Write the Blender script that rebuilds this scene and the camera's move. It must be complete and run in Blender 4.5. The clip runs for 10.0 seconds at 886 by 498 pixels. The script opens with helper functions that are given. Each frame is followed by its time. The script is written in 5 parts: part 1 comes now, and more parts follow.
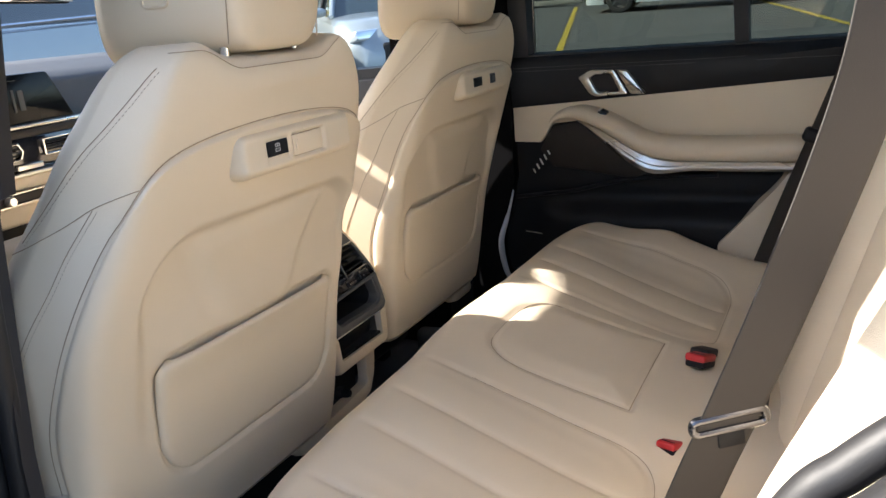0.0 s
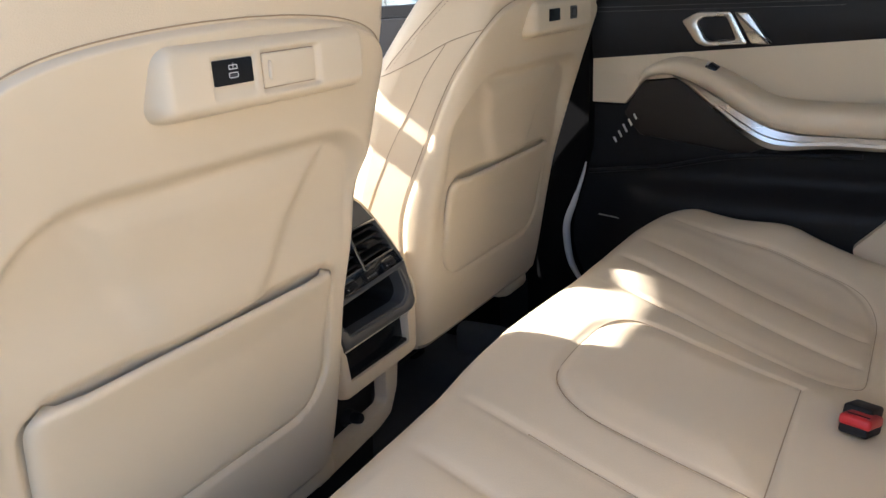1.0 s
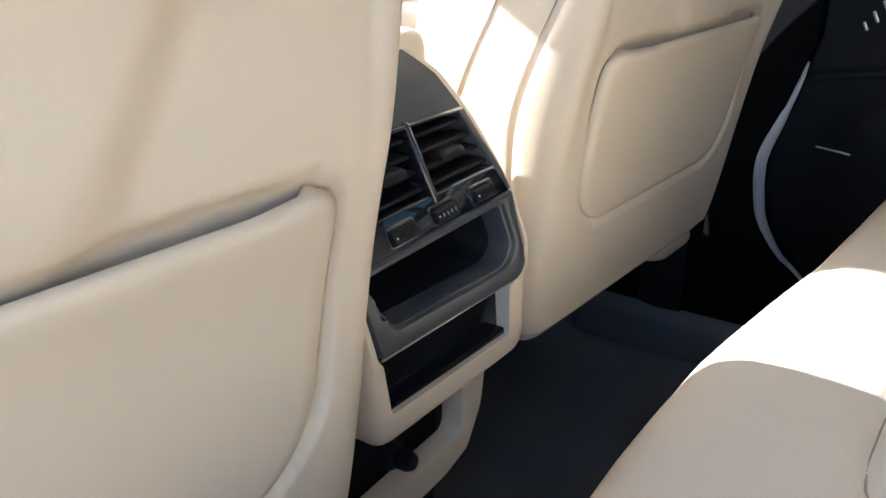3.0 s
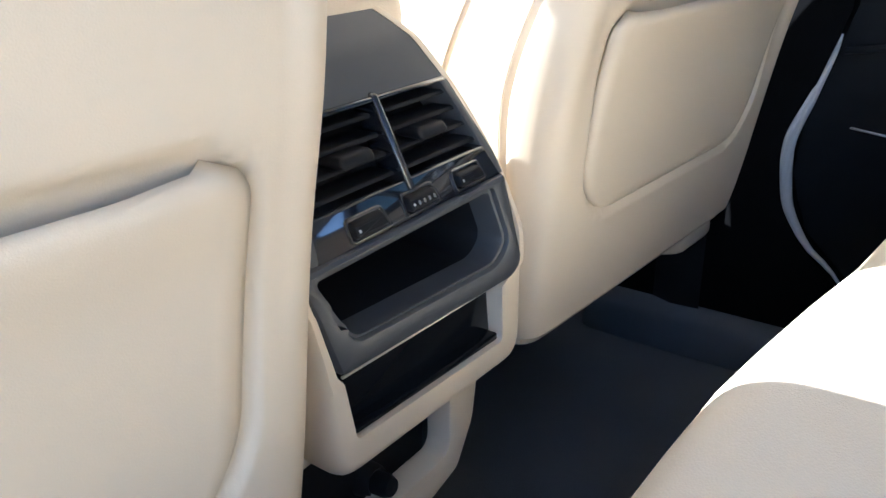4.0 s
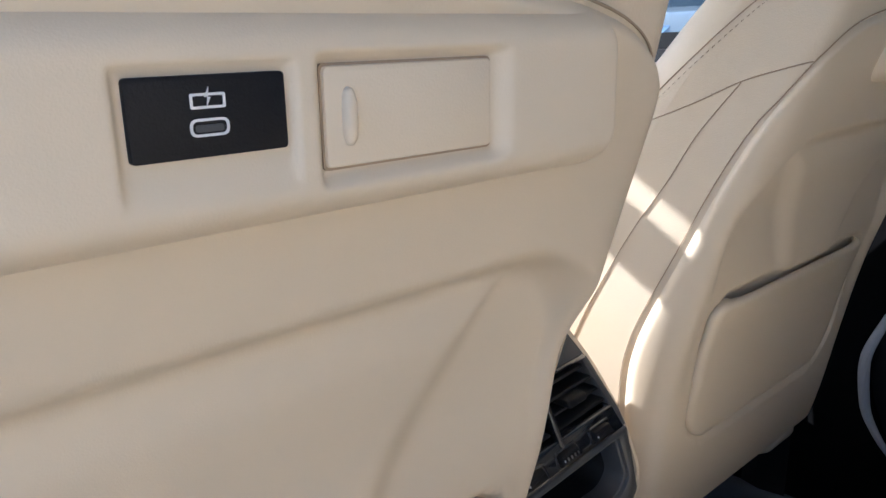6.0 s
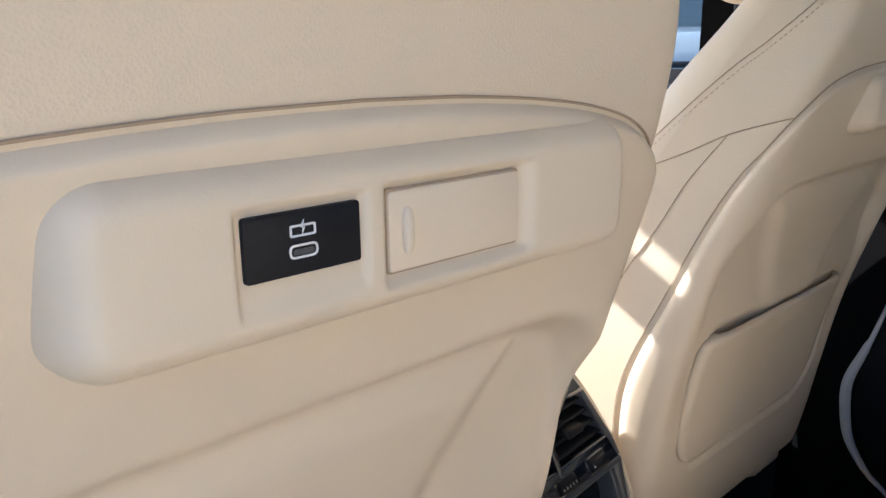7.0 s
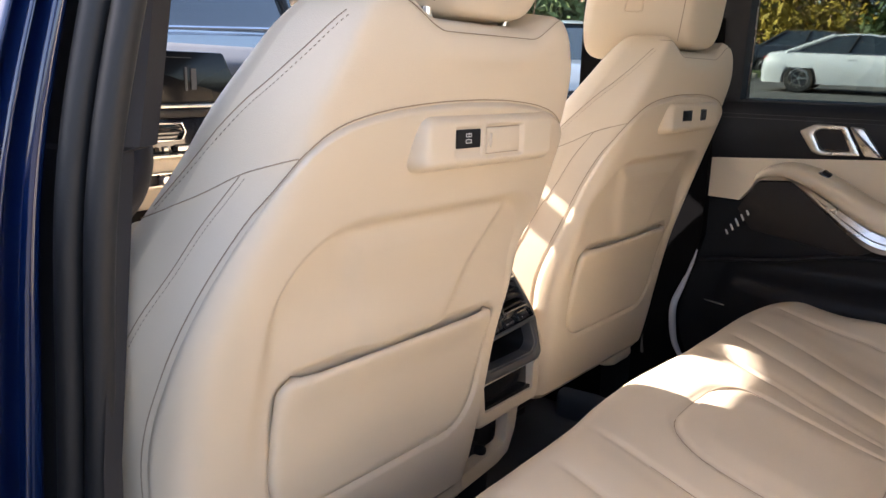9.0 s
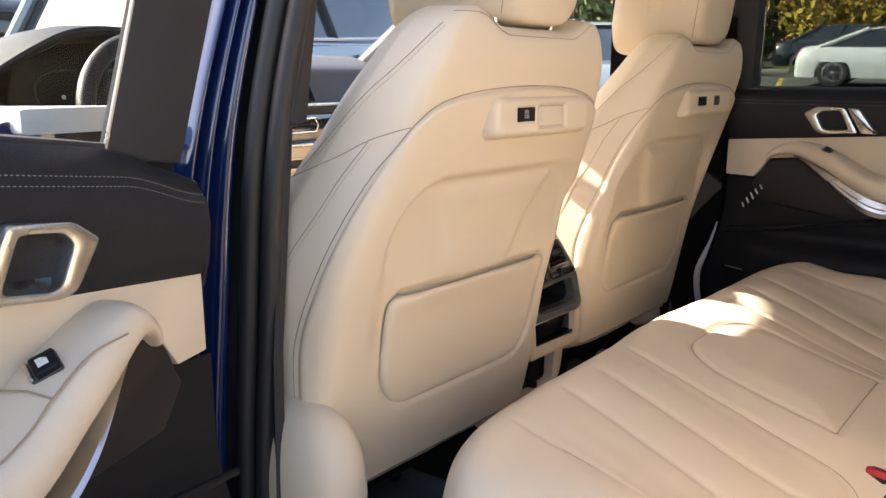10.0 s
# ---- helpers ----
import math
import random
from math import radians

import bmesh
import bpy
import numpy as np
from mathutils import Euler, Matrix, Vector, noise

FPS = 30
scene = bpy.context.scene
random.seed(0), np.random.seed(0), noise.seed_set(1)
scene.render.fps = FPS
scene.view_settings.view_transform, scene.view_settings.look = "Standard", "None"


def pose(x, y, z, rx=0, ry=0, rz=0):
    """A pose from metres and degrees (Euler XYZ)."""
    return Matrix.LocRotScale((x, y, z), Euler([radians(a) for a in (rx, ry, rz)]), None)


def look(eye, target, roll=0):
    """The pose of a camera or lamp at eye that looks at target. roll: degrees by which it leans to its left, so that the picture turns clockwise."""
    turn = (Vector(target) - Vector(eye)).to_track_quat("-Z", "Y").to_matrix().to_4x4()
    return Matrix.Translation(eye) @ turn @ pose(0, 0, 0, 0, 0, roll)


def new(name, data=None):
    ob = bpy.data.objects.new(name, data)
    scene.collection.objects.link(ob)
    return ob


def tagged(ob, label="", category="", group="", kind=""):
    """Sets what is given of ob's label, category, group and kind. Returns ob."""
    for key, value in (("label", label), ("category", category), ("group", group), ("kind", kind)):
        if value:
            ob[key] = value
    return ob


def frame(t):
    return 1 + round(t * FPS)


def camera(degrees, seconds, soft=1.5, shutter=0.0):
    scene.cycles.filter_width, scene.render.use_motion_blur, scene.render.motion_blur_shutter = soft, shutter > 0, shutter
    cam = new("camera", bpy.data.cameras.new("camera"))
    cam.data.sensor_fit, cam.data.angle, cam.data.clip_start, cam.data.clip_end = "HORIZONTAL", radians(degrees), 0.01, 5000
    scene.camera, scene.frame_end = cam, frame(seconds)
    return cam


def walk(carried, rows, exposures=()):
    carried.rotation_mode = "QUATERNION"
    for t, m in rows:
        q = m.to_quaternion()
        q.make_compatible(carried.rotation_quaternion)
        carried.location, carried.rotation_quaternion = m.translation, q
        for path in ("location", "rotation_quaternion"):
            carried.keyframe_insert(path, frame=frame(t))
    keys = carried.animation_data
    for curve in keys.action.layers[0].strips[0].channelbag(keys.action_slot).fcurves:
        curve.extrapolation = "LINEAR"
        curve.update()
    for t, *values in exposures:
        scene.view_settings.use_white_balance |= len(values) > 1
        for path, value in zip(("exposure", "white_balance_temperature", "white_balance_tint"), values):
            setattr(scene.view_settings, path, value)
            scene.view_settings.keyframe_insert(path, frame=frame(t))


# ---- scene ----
cam = camera(59.5, 10.0)
PATH = [
    (0, (-1.185, -0.535, 1.316), (0.579, 0.214, 0.742), -5.1),
    (0.5, (-0.998, -0.475, 1.276), (0.732, 0.333, 0.68), -4.0),
    (1, (-0.846, -0.387, 1.234), (0.842, 0.469, 0.588), -3.0),
    (1.5, (-0.728, -0.285, 1.18), (0.92, 0.615, 0.492), -3.0),
    (2, (-0.618, -0.223, 1.138), (1.005, 0.686, 0.403), -1.2),
    (2.5, (-0.513, -0.174, 1.091), (1.046, 0.829, 0.339), -0.5),
    (4, (-0.348, -0.114, 1.02), (1.129, 0.969, 0.216), -1.7),
    (4.5, (-0.367, -0.122, 1.034), (1.123, 0.934, 0.221), -1.9),
    (5, (-0.408, -0.147, 1.079), (1.082, 0.936, 0.299), -2.1),
    (5.5, (-0.453, -0.152, 1.14), (1.017, 1.03, 0.475), -1.5),
    (6, (-0.492, -0.151, 1.198), (0.939, 1.14, 0.664), -1.1),
    (6.2, (-0.502, -0.148, 1.208), (0.928, 1.154, 0.699), -0.9),
    (7.3, (-0.565, -0.183, 1.237), (0.928, 1.054, 0.748), -0.9),
    (7.5, (-0.608, -0.204, 1.239), (0.927, 0.984, 0.758), -1.3),
    (8, (-0.755, -0.262, 1.244), (0.882, 0.785, 0.77), -0.3),
    (8.5, (-0.912, -0.31, 1.245), (0.746, 0.712, 0.791), 1.1),
    (9, (-1.045, -0.386, 1.243), (0.597, 0.667, 0.8), 1.6),
    (9.5, (-1.186, -0.457, 1.232), (0.432, 0.636, 0.8), 0.8),
    (10, (-1.297, -0.498, 1.228), (0.299, 0.628, 0.797), 0.0),
]
EXPOSURES = [(0.0, 2.1, 6450, 12), (0.5, 2.2, 6400, 12), (1.0, 2.36, 6300, 12), (1.5, 2.53, 5800, 12), (2.0, 2.31, 5800, 12), (2.5, 2.46, 5750, 10), (4.0, 3.12, 5300, 8), (5.0, 2.93, 5550, 8), (5.5, 2.33, 5650, 10), (6.0, 2.0, 5600, 12), (7.3, 2.38, 5900, 12), (7.5, 2.54, 5950, 12), (8.0, 2.44, 6000, 12), (8.5, 2.32, 7150, 18), (9.0, 2.43, 6700, 19), (9.5, 2.6, 6600, 19), (10.0, 2.47, 7350, 19)]
walk(cam, [(t, look(eye, target, roll)) for t, eye, target, roll in PATH], EXPOSURES)

# ---- light ----
SUN_AZ, SUN_EL = radians(22), radians(35)               # turned to the left of straight ahead, and up
SUN_WAY = Vector((-math.sin(SUN_AZ) * math.cos(SUN_EL), math.cos(SUN_AZ) * math.cos(SUN_EL), math.sin(SUN_EL)))   # from the car towards the sun
world = bpy.data.worlds.new("world")
scene.world = world
world.use_nodes = True
wn = world.node_tree.nodes
sky = wn.new("ShaderNodeTexSky")
sky.sky_type, sky.sun_disc = "NISHITA", False
sky.sun_elevation = math.asin(SUN_WAY.z)
sky.sun_rotation = math.atan2(SUN_WAY.x, SUN_WAY.y)
sky.air_density, sky.dust_density = 0.9, 2.0
world.node_tree.links.new(sky.outputs[0], wn["Background"].inputs[0])
wn["Background"].inputs[1].default_value = 0.13
sun_data = bpy.data.lights.new("sun", "SUN")
sun_data.energy, sun_data.angle, sun_data.color = 4.6, radians(0.6), (1.0, 0.94, 0.85)
sun = new("sun", sun_data)
sun.matrix_world = look(SUN_WAY * 30, (0, 0, 0))


# ---- materials ----
def mat(name, color, rough=0.5, metal=0.0, scale=60.0, bump=0.1, vary=0.12, second=6.0, kind="noise", coat=0.0, spec=0.5, sheen=0.0, dist=0.002):
    m = bpy.data.materials.new(name)
    m.use_nodes = True
    nt = m.node_tree
    n, l = nt.nodes, nt.links
    bsdf = n["Principled BSDF"]
    tc = n.new("ShaderNodeTexCoord")
    fine = n.new("ShaderNodeTexVoronoi" if kind == "cells" else "ShaderNodeTexNoise")
    fine.inputs["Scale"].default_value = scale
    big = n.new("ShaderNodeTexNoise")
    big.inputs["Scale"].default_value = second
    big.inputs["Detail"].default_value = 5
    for tex in (fine, big):
        l.new(tc.outputs["Object"], tex.inputs["Vector"])
    mix = n.new("ShaderNodeMix")
    mix.data_type = "RGBA"
    lo = [c * (1 - vary) for c in color]
    hi = [min(1, c * (1 + vary)) for c in color]
    mix.inputs["A"].default_value, mix.inputs["B"].default_value = (*lo, 1), (*hi, 1)
    add = n.new("ShaderNodeMath")
    add.operation = "MULTIPLY_ADD"
    l.new(big.outputs[0], add.inputs[0])
    add.inputs[1].default_value = 0.75
    sc = n.new("ShaderNodeMath")
    sc.operation = "MULTIPLY"
    sc.inputs[1].default_value = 0.25
    l.new(fine.outputs[0], sc.inputs[0])
    l.new(sc.outputs[0], add.inputs[2])
    l.new(add.outputs[0], mix.inputs["Factor"])
    l.new(mix.outputs["Result"], bsdf.inputs["Base Color"])
    rr = n.new("ShaderNodeMapRange")
    rr.inputs["To Min"].default_value, rr.inputs["To Max"].default_value = max(0.02, rough * 0.85), min(1, rough * 1.15)
    l.new(big.outputs[0], rr.inputs["Value"])
    l.new(rr.outputs[0], bsdf.inputs["Roughness"])
    bsdf.inputs["Metallic"].default_value = metal
    bsdf.inputs["Coat Weight"].default_value = coat
    bsdf.inputs["Coat Roughness"].default_value = 0.05
    bsdf.inputs["Specular IOR Level"].default_value = spec
    bsdf.inputs["Sheen Weight"].default_value = sheen
    if bump:
        b = n.new("ShaderNodeBump")
        b.inputs["Strength"].default_value, b.inputs["Distance"].default_value = bump, dist
        l.new(fine.outputs[0], b.inputs["Height"])
        l.new(b.outputs[0], bsdf.inputs["Normal"])
    return m


def glass_mat(name, tint=(0.9, 0.94, 0.93), gloss=0.06):
    m = bpy.data.materials.new(name)
    m.use_nodes = True
    nt = m.node_tree
    nt.nodes.remove(nt.nodes["Principled BSDF"])
    tr = nt.nodes.new("ShaderNodeBsdfTransparent")
    tr.inputs[0].default_value = (*tint, 1)
    gl = nt.nodes.new("ShaderNodeBsdfGlossy")
    gl.inputs["Roughness"].default_value = 0.02
    lw = nt.nodes.new("ShaderNodeLayerWeight")
    pw = nt.nodes.new("ShaderNodeMath")
    pw.operation = "POWER"
    pw.inputs[1].default_value = 5.0
    fr = nt.nodes.new("ShaderNodeMath")
    fr.operation = "MULTIPLY_ADD"
    fr.inputs[1].default_value, fr.inputs[2].default_value = 0.9, 0.03
    nt.links.new(lw.outputs["Facing"], pw.inputs[0])
    nt.links.new(pw.outputs[0], fr.inputs[0])
    mx = nt.nodes.new("ShaderNodeMixShader")
    nt.links.new(fr.outputs[0], mx.inputs[0])
    nt.links.new(tr.outputs[0], mx.inputs[1])
    nt.links.new(gl.outputs[0], mx.inputs[2])
    nt.links.new(mx.outputs[0], nt.nodes["Material Output"].inputs[0])
    return m


LEATHER = mat("beige_leather", (0.675, 0.578, 0.443), 0.48, scale=900, bump=0.25, vary=0.05, kind="cells", dist=0.0006)
SHELL = mat("beige_plastic", (0.672, 0.572, 0.432), 0.5, scale=1400, bump=0.16, vary=0.04, dist=0.0005)
GREYTHREAD = mat("grey_thread", (0.22, 0.22, 0.23), 0.8, bump=0)
THREAD = mat("beige_thread", (0.5, 0.39, 0.27), 0.8, bump=0)
SEAM = mat("seam_shadow", (0.36, 0.275, 0.19), 0.9, bump=0)
BLACK = mat("black_soft_plastic", (0.009, 0.0097, 0.012), 0.5, scale=1200, bump=0.25, vary=0.15, dist=0.0006, spec=0.2)
PAD = mat("black_leather", (0.0135, 0.0145, 0.018), 0.48, scale=700, bump=0.4, vary=0.12, kind="cells", dist=0.0008, spec=0.25)
GREYP = mat("graphite_plastic", (0.06, 0.064, 0.07), 0.42, scale=1200, bump=0.2, vary=0.1, dist=0.0005)
GLOSS = mat("piano_black", (0.012, 0.014, 0.02), 0.08, bump=0, vary=0.1, coat=1.0)
FABRIC = mat("belt_webbing", (0.036, 0.031, 0.027), 0.8, scale=1600, bump=0.2, vary=0.12)
CARPET = mat("black_carpet", (0.125, 0.137, 0.155), 0.95, scale=700, bump=0.8, vary=0.3, spec=0.1, dist=0.003)
SATIN = mat("satin_metal", (0.62, 0.61, 0.59), 0.28, 1.0, scale=300, bump=0.03, vary=0.06)
RIM = mat("pale_grey_trim", (0.46, 0.47, 0.49), 0.5, scale=300, bump=0.1)
DARKCHROME = mat("dark_chrome", (0.13, 0.13, 0.14), 0.28, 1.0, bump=0, vary=0.05)
CHROME = mat("chrome", (0.8, 0.8, 0.8), 0.1, 1.0, bump=0, vary=0.03)
PAINT = mat("deep_blue_paint", (0.003, 0.014, 0.065), 0.14, 0.1, scale=2500, bump=0.02, vary=0.15, coat=1.0)
RUBBER = mat("black_rubber", (0.014, 0.014, 0.015), 0.55, scale=300, bump=0.1, vary=0.15)
PILLAR = mat("charcoal_trim", (0.0225, 0.0235, 0.0285), 0.7, scale=900, bump=0.3, vary=0.1, dist=0.0006)
RED = mat("red_plastic", (0.45, 0.02, 0.025), 0.4, scale=200, bump=0.05, vary=0.1)
SCREEN = mat("dark_screen", (0.006, 0.007, 0.009), 0.15, bump=0, vary=0.2, spec=0.15)
WHITE = mat("white_print", (0.75, 0.75, 0.75), 0.5, bump=0)
DASH = mat("dash_top_vinyl", (0.05, 0.054, 0.06), 0.6, scale=800, bump=0.1, vary=0.1, dist=0.0006)
WOOD = mat("dark_trim", (0.02, 0.017, 0.016), 0.45, scale=40, bump=0.02, vary=0.3, spec=0.3)
GLASS = glass_mat("window_glass")
TINTED = glass_mat("tinted_rear_glass", (0.35, 0.395, 0.375))
PRIVACY = glass_mat("privacy_glass", (0.16, 0.18, 0.18))
# darker copy of the black plastic, with shade put into its colour
SHADED = mat("shaded_black_trim", (0.004, 0.004, 0.0045), 0.85, scale=900, bump=0.1, vary=0.15, spec=0.04)
LINING = mat("pale_fabric_lining", (0.72, 0.68, 0.62), 0.9, scale=600, bump=0.3, vary=0.04)
ASPHALT = mat("asphalt", (0.105, 0.101, 0.094), 0.9, scale=60, bump=0.6, vary=0.35, second=0.35, dist=0.01)
YELLOW = mat("yellow_line_paint", (0.55, 0.38, 0.04), 0.7, scale=50, bump=0.2, vary=0.25)
CONCRETE = mat("concrete", (0.38, 0.34, 0.28), 0.9, scale=40, bump=0.4, vary=0.2)
CARWHITE = mat("white_car_paint", (0.72, 0.74, 0.76), 0.25, scale=10, bump=0, vary=0.03, coat=0.8)
CARSILVER = mat("silver_car_paint", (0.27, 0.30, 0.32), 0.3, 0.5, scale=900, bump=0.01, vary=0.05, coat=0.8)
CARPALE = mat("pale_silver_paint", (0.19, 0.22, 0.245), 0.25, 0.4, scale=900, bump=0.01, vary=0.05, coat=0.9)
CARGREY = mat("grey_car_paint", (0.10, 0.12, 0.14), 0.25, 0.5, scale=900, bump=0.01, vary=0.08, coat=1.0)
CARDARK = mat("dark_car_paint", (0.02, 0.024, 0.032), 0.2, 0.2, scale=900, bump=0.01, vary=0.08, coat=1.0)
DGLASS = mat("dark_car_glass", (0.02, 0.03, 0.035), 0.04, bump=0, vary=0.2, coat=1.0)
TYRE = mat("tyre_rubber", (0.02, 0.02, 0.02), 0.8, scale=100, bump=0.2)
LAMPRED = mat("red_lamp_lens", (0.5, 0.01, 0.015), 0.1, bump=0, coat=1.0)
LAMPCLEAR = mat("clear_lamp_lens", (0.7, 0.74, 0.78), 0.08, 0.6, bump=0, coat=1.0)


# ---- helpers ----
def thing(name, label, category, at=(0, 0, 0), group="", kind=""):
    ob = new(name)
    ob.location = at
    ob.empty_display_size = 0.1
    tagged(ob, label, category, group, kind)
    bpy.context.view_layer.update()
    return ob


def settle(name, mesh, material, parent, label="", smooth=True):
    mesh.materials.clear()
    mesh.materials.append(material)
    if smooth:
        mesh.shade_smooth()
    ob = new(name, mesh)
    if parent is not None:
        ob.parent = parent
        ob.matrix_parent_inverse = parent.matrix_world.inverted() if parent.type == "EMPTY" else Matrix()
    if label:
        ob["label"] = label
    return ob


def part(name, bm, material, parent, label="", m=None, smooth=True, sharp=35.0):
    """A bmesh in world metres becomes one mesh object under its thing."""
    if m is not None:
        bmesh.ops.transform(bm, matrix=m, verts=bm.verts)
    bmesh.ops.recalc_face_normals(bm, faces=bm.faces)
    mesh = bpy.data.meshes.new(name)
    bm.to_mesh(mesh)
    bm.free()
    ob = settle(name, mesh, material, parent, label, smooth)
    if smooth:
        mesh.set_sharp_from_angle(angle=radians(sharp))
    return ob


def grid_bm(rows, close_u=False, caps=False):
    """Rows of points (equal counts) to a quad sheet; close_u joins each row into a loop; caps closes both ends."""
    bm = bmesh.new()
    vs = [[bm.verts.new(p) for p in row] for row in rows]
    n = len(rows[0])
    for a, b in zip(vs, vs[1:]):
        for i in range(n if close_u else n - 1):
            j = (i + 1) % n
            bm.faces.new((a[i], a[j], b[j], b[i]))
    if caps:
        for row in (vs[0], vs[-1]):
            bm.faces.new(row)
    return bm


def box(sx, sy, sz, r=0.0, seg=3, at=(0, 0, 0)):
    bm = bmesh.new()
    bmesh.ops.create_cube(bm, size=1.0, matrix=Matrix.Translation(at) @ Matrix.Diagonal((sx, sy, sz, 1)))
    if r:
        bmesh.ops.bevel(bm, geom=bm.edges[:], offset=r, segments=seg, profile=0.5, affect="EDGES")
    return bm


def boxb(x0, x1, y0, y1, z0, z1, r=0.0, seg=3):
    return box(x1 - x0, y1 - y0, z1 - z0, r, seg, ((x0 + x1) / 2, (y0 + y1) / 2, (z0 + z1) / 2))


def slab(pts, h0, h1, r=0.0, seg=2):
    """A polygon of (a, b) pushed from h0 to h1 along the third axis: points become (a, b, h)."""
    bm = bmesh.new()
    lo = [bm.verts.new((a, b, h0)) for a, b in pts]
    f = bm.faces.new(lo)
    res = bmesh.ops.extrude_face_region(bm, geom=[f])
    top = [v for v in res["geom"] if isinstance(v, bmesh.types.BMVert)]
    for v in top:
        v.co.z = h1
    if r:
        tv = set(top)
        edges = [e for e in bm.edges if e.verts[0] in tv and e.verts[1] in tv]
        bmesh.ops.bevel(bm, geom=edges, offset=r, segments=seg, profile=0.5, affect="EDGES")
    return bm


def ring(outer, inner, h0, h1, r=0.0):
    """A frame between two polygons of equal counts, pushed from h0 to h1."""
    bm = bmesh.new()
    n = len(outer)
    o0, o1, i0, i1 = ([bm.verts.new((a, b, h)) for a, b in poly] for poly, h in ((outer, h0), (outer, h1), (inner, h0), (inner, h1)))
    for k in range(n):
        j = (k + 1) % n
        for q in ((o0[k], o0[j], o1[j], o1[k]), (i0[k], i1[k], i1[j], i0[j]), (o1[k], o1[j], i1[j], i1[k]), (o0[k], i0[k], i0[j], o0[j])):
            bm.faces.new(q)
    if r:
        s = set(o1) | set(i1)
        edges = [e for e in bm.edges if e.verts[0] in s and e.verts[1] in s and (e.verts[0] in o1) == (e.verts[1] in o1)]
        bmesh.ops.bevel(bm, geom=edges, offset=r, segments=2, profile=0.5, affect="EDGES")
    return bm


def rounded(pts, r, seg=5):
    """A polygon with its corners rounded; r is one radius or one for each corner."""
    out, n = [], len(pts)
    for k in range(n):
        rad = r[k] if isinstance(r, (list, tuple)) else r
        p, a, b = (Vector(pts[i % n]) for i in (k, k - 1, k + 1))
        da, db = (a - p), (b - p)
        d = min(rad, da.length * 0.48, db.length * 0.48)
        s, e = p + da.normalized() * d, p + db.normalized() * d
        for i in range(seg + 1):
            f = i / seg
            out.append(tuple((1 - f) ** 2 * s + 2 * f * (1 - f) * p + f * f * e))
    return out


def tube(pts, radius, sides=8, closed=False):
    pts = [Vector(p) for p in pts]
    rows, n = [], len(pts)
    up = Vector((0.13, 0.21, 0.97))
    for k, p in enumerate(pts):
        a = pts[k - 1] if (k or closed) else p
        b = pts[(k + 1) % n] if (k < n - 1 or closed) else p
        t = (b - a).normalized()
        s = t.cross(up).normalized()
        w = s.cross(t)
        rad = radius[k] if isinstance(radius, (list, tuple)) else radius
        rows.append([p + rad * (math.cos(2 * math.pi * i / sides) * s + math.sin(2 * math.pi * i / sides) * w) for i in range(sides)])
    if closed:
        rows.append(rows[0])
        bm = grid_bm(rows, True)
        bmesh.ops.remove_doubles(bm, verts=bm.verts, dist=1e-6)
        return bm
    return grid_bm(rows, True, True)


def spline(pts, step=8):
    """Catmull-Rom points through pts."""
    p = [Vector(q) for q in pts]
    p = [2 * p[0] - p[1]] + p + [2 * p[-1] - p[-2]]
    out = []
    for k in range(1, len(p) - 2):
        for i in range(step):
            t = i / step
            a, b, c, d = p[k - 1 : k + 3]
            out.append(0.5 * (2 * b + (c - a) * t + (2 * a - 5 * b + 4 * c - d) * t * t + (3 * b - a - 3 * c + d) * t**3))
    out.append(p[-2])
    return out


def spline2(pts, step):
    return [(p.x, p.y) for p in spline([(a, b, 0) for a, b in pts], step)]


def ease(xs, ys):
    """A smooth curve through knots (xs rising)."""
    xs, ys = np.array(xs, float), np.array(ys, float)
    h = np.diff(xs)
    d = np.diff(ys) / h
    m = np.r_[d[0], [0 if a * b <= 0 else 2 * a * b / (a + b) for a, b in zip(d, d[1:])], d[-1]]

    def at(x):
        x = min(max(x, xs[0]), xs[-1])
        k = min(int(np.searchsorted(xs, x, "right")) - 1, len(h) - 1)
        t = (x - xs[k]) / h[k]
        return float((2 * t**3 - 3 * t**2 + 1) * ys[k] + (t**3 - 2 * t**2 + t) * h[k] * m[k] + (-2 * t**3 + 3 * t**2) * ys[k + 1] + (t**3 - t**2) * h[k] * m[k + 1])

    return at


def sstep(a, b, x):
    t = min(max((x - a) / (b - a), 0), 1)
    return t * t * (3 - 2 * t)


def powsin(a, n):
    s, c = math.sin(a), math.cos(a)
    return math.copysign(abs(s) ** (2 / n), s), math.copysign(abs(c) ** (2 / n), c)


def lathe(profile, sides=32):
    """Profile of (radius, height) turned round z."""
    return grid_bm([[(r * math.cos(2 * math.pi * i / sides), r * math.sin(2 * math.pi * i / sides), h) for i in range(sides)] for r, h in profile], True)


def blob(sx, sy, sz, n=2.8, at=(0, 0, 0), nu=28, nv=18):
    """A superellipsoid."""
    rows = []
    for j in range(nv + 1):
        b = -math.pi / 2 + math.pi * j / nv
        sb, cb = powsin(b, n)
        cb = max(cb, 1e-3)
        rows.append([(at[0] + sx * powsin(2 * math.pi * i / nu, n)[0] * cb, at[1] + sy * powsin(2 * math.pi * i / nu, n)[1] * cb, at[2] + sz * sb) for i in range(nu)])
    return grid_bm(rows, True, True)


CAR_TURN = radians(-5.5)      # seats and doors stand turned by this against the axes


# ---- ground and car body ----
def ground_z(x, y):
    """A sloping car park that climbs to a terrace beyond the bonnet."""
    return 0.049 * x + 0.02 * y + 0.13 * min(18.0, max(0.0, y - 0.35 * x - 5.6))


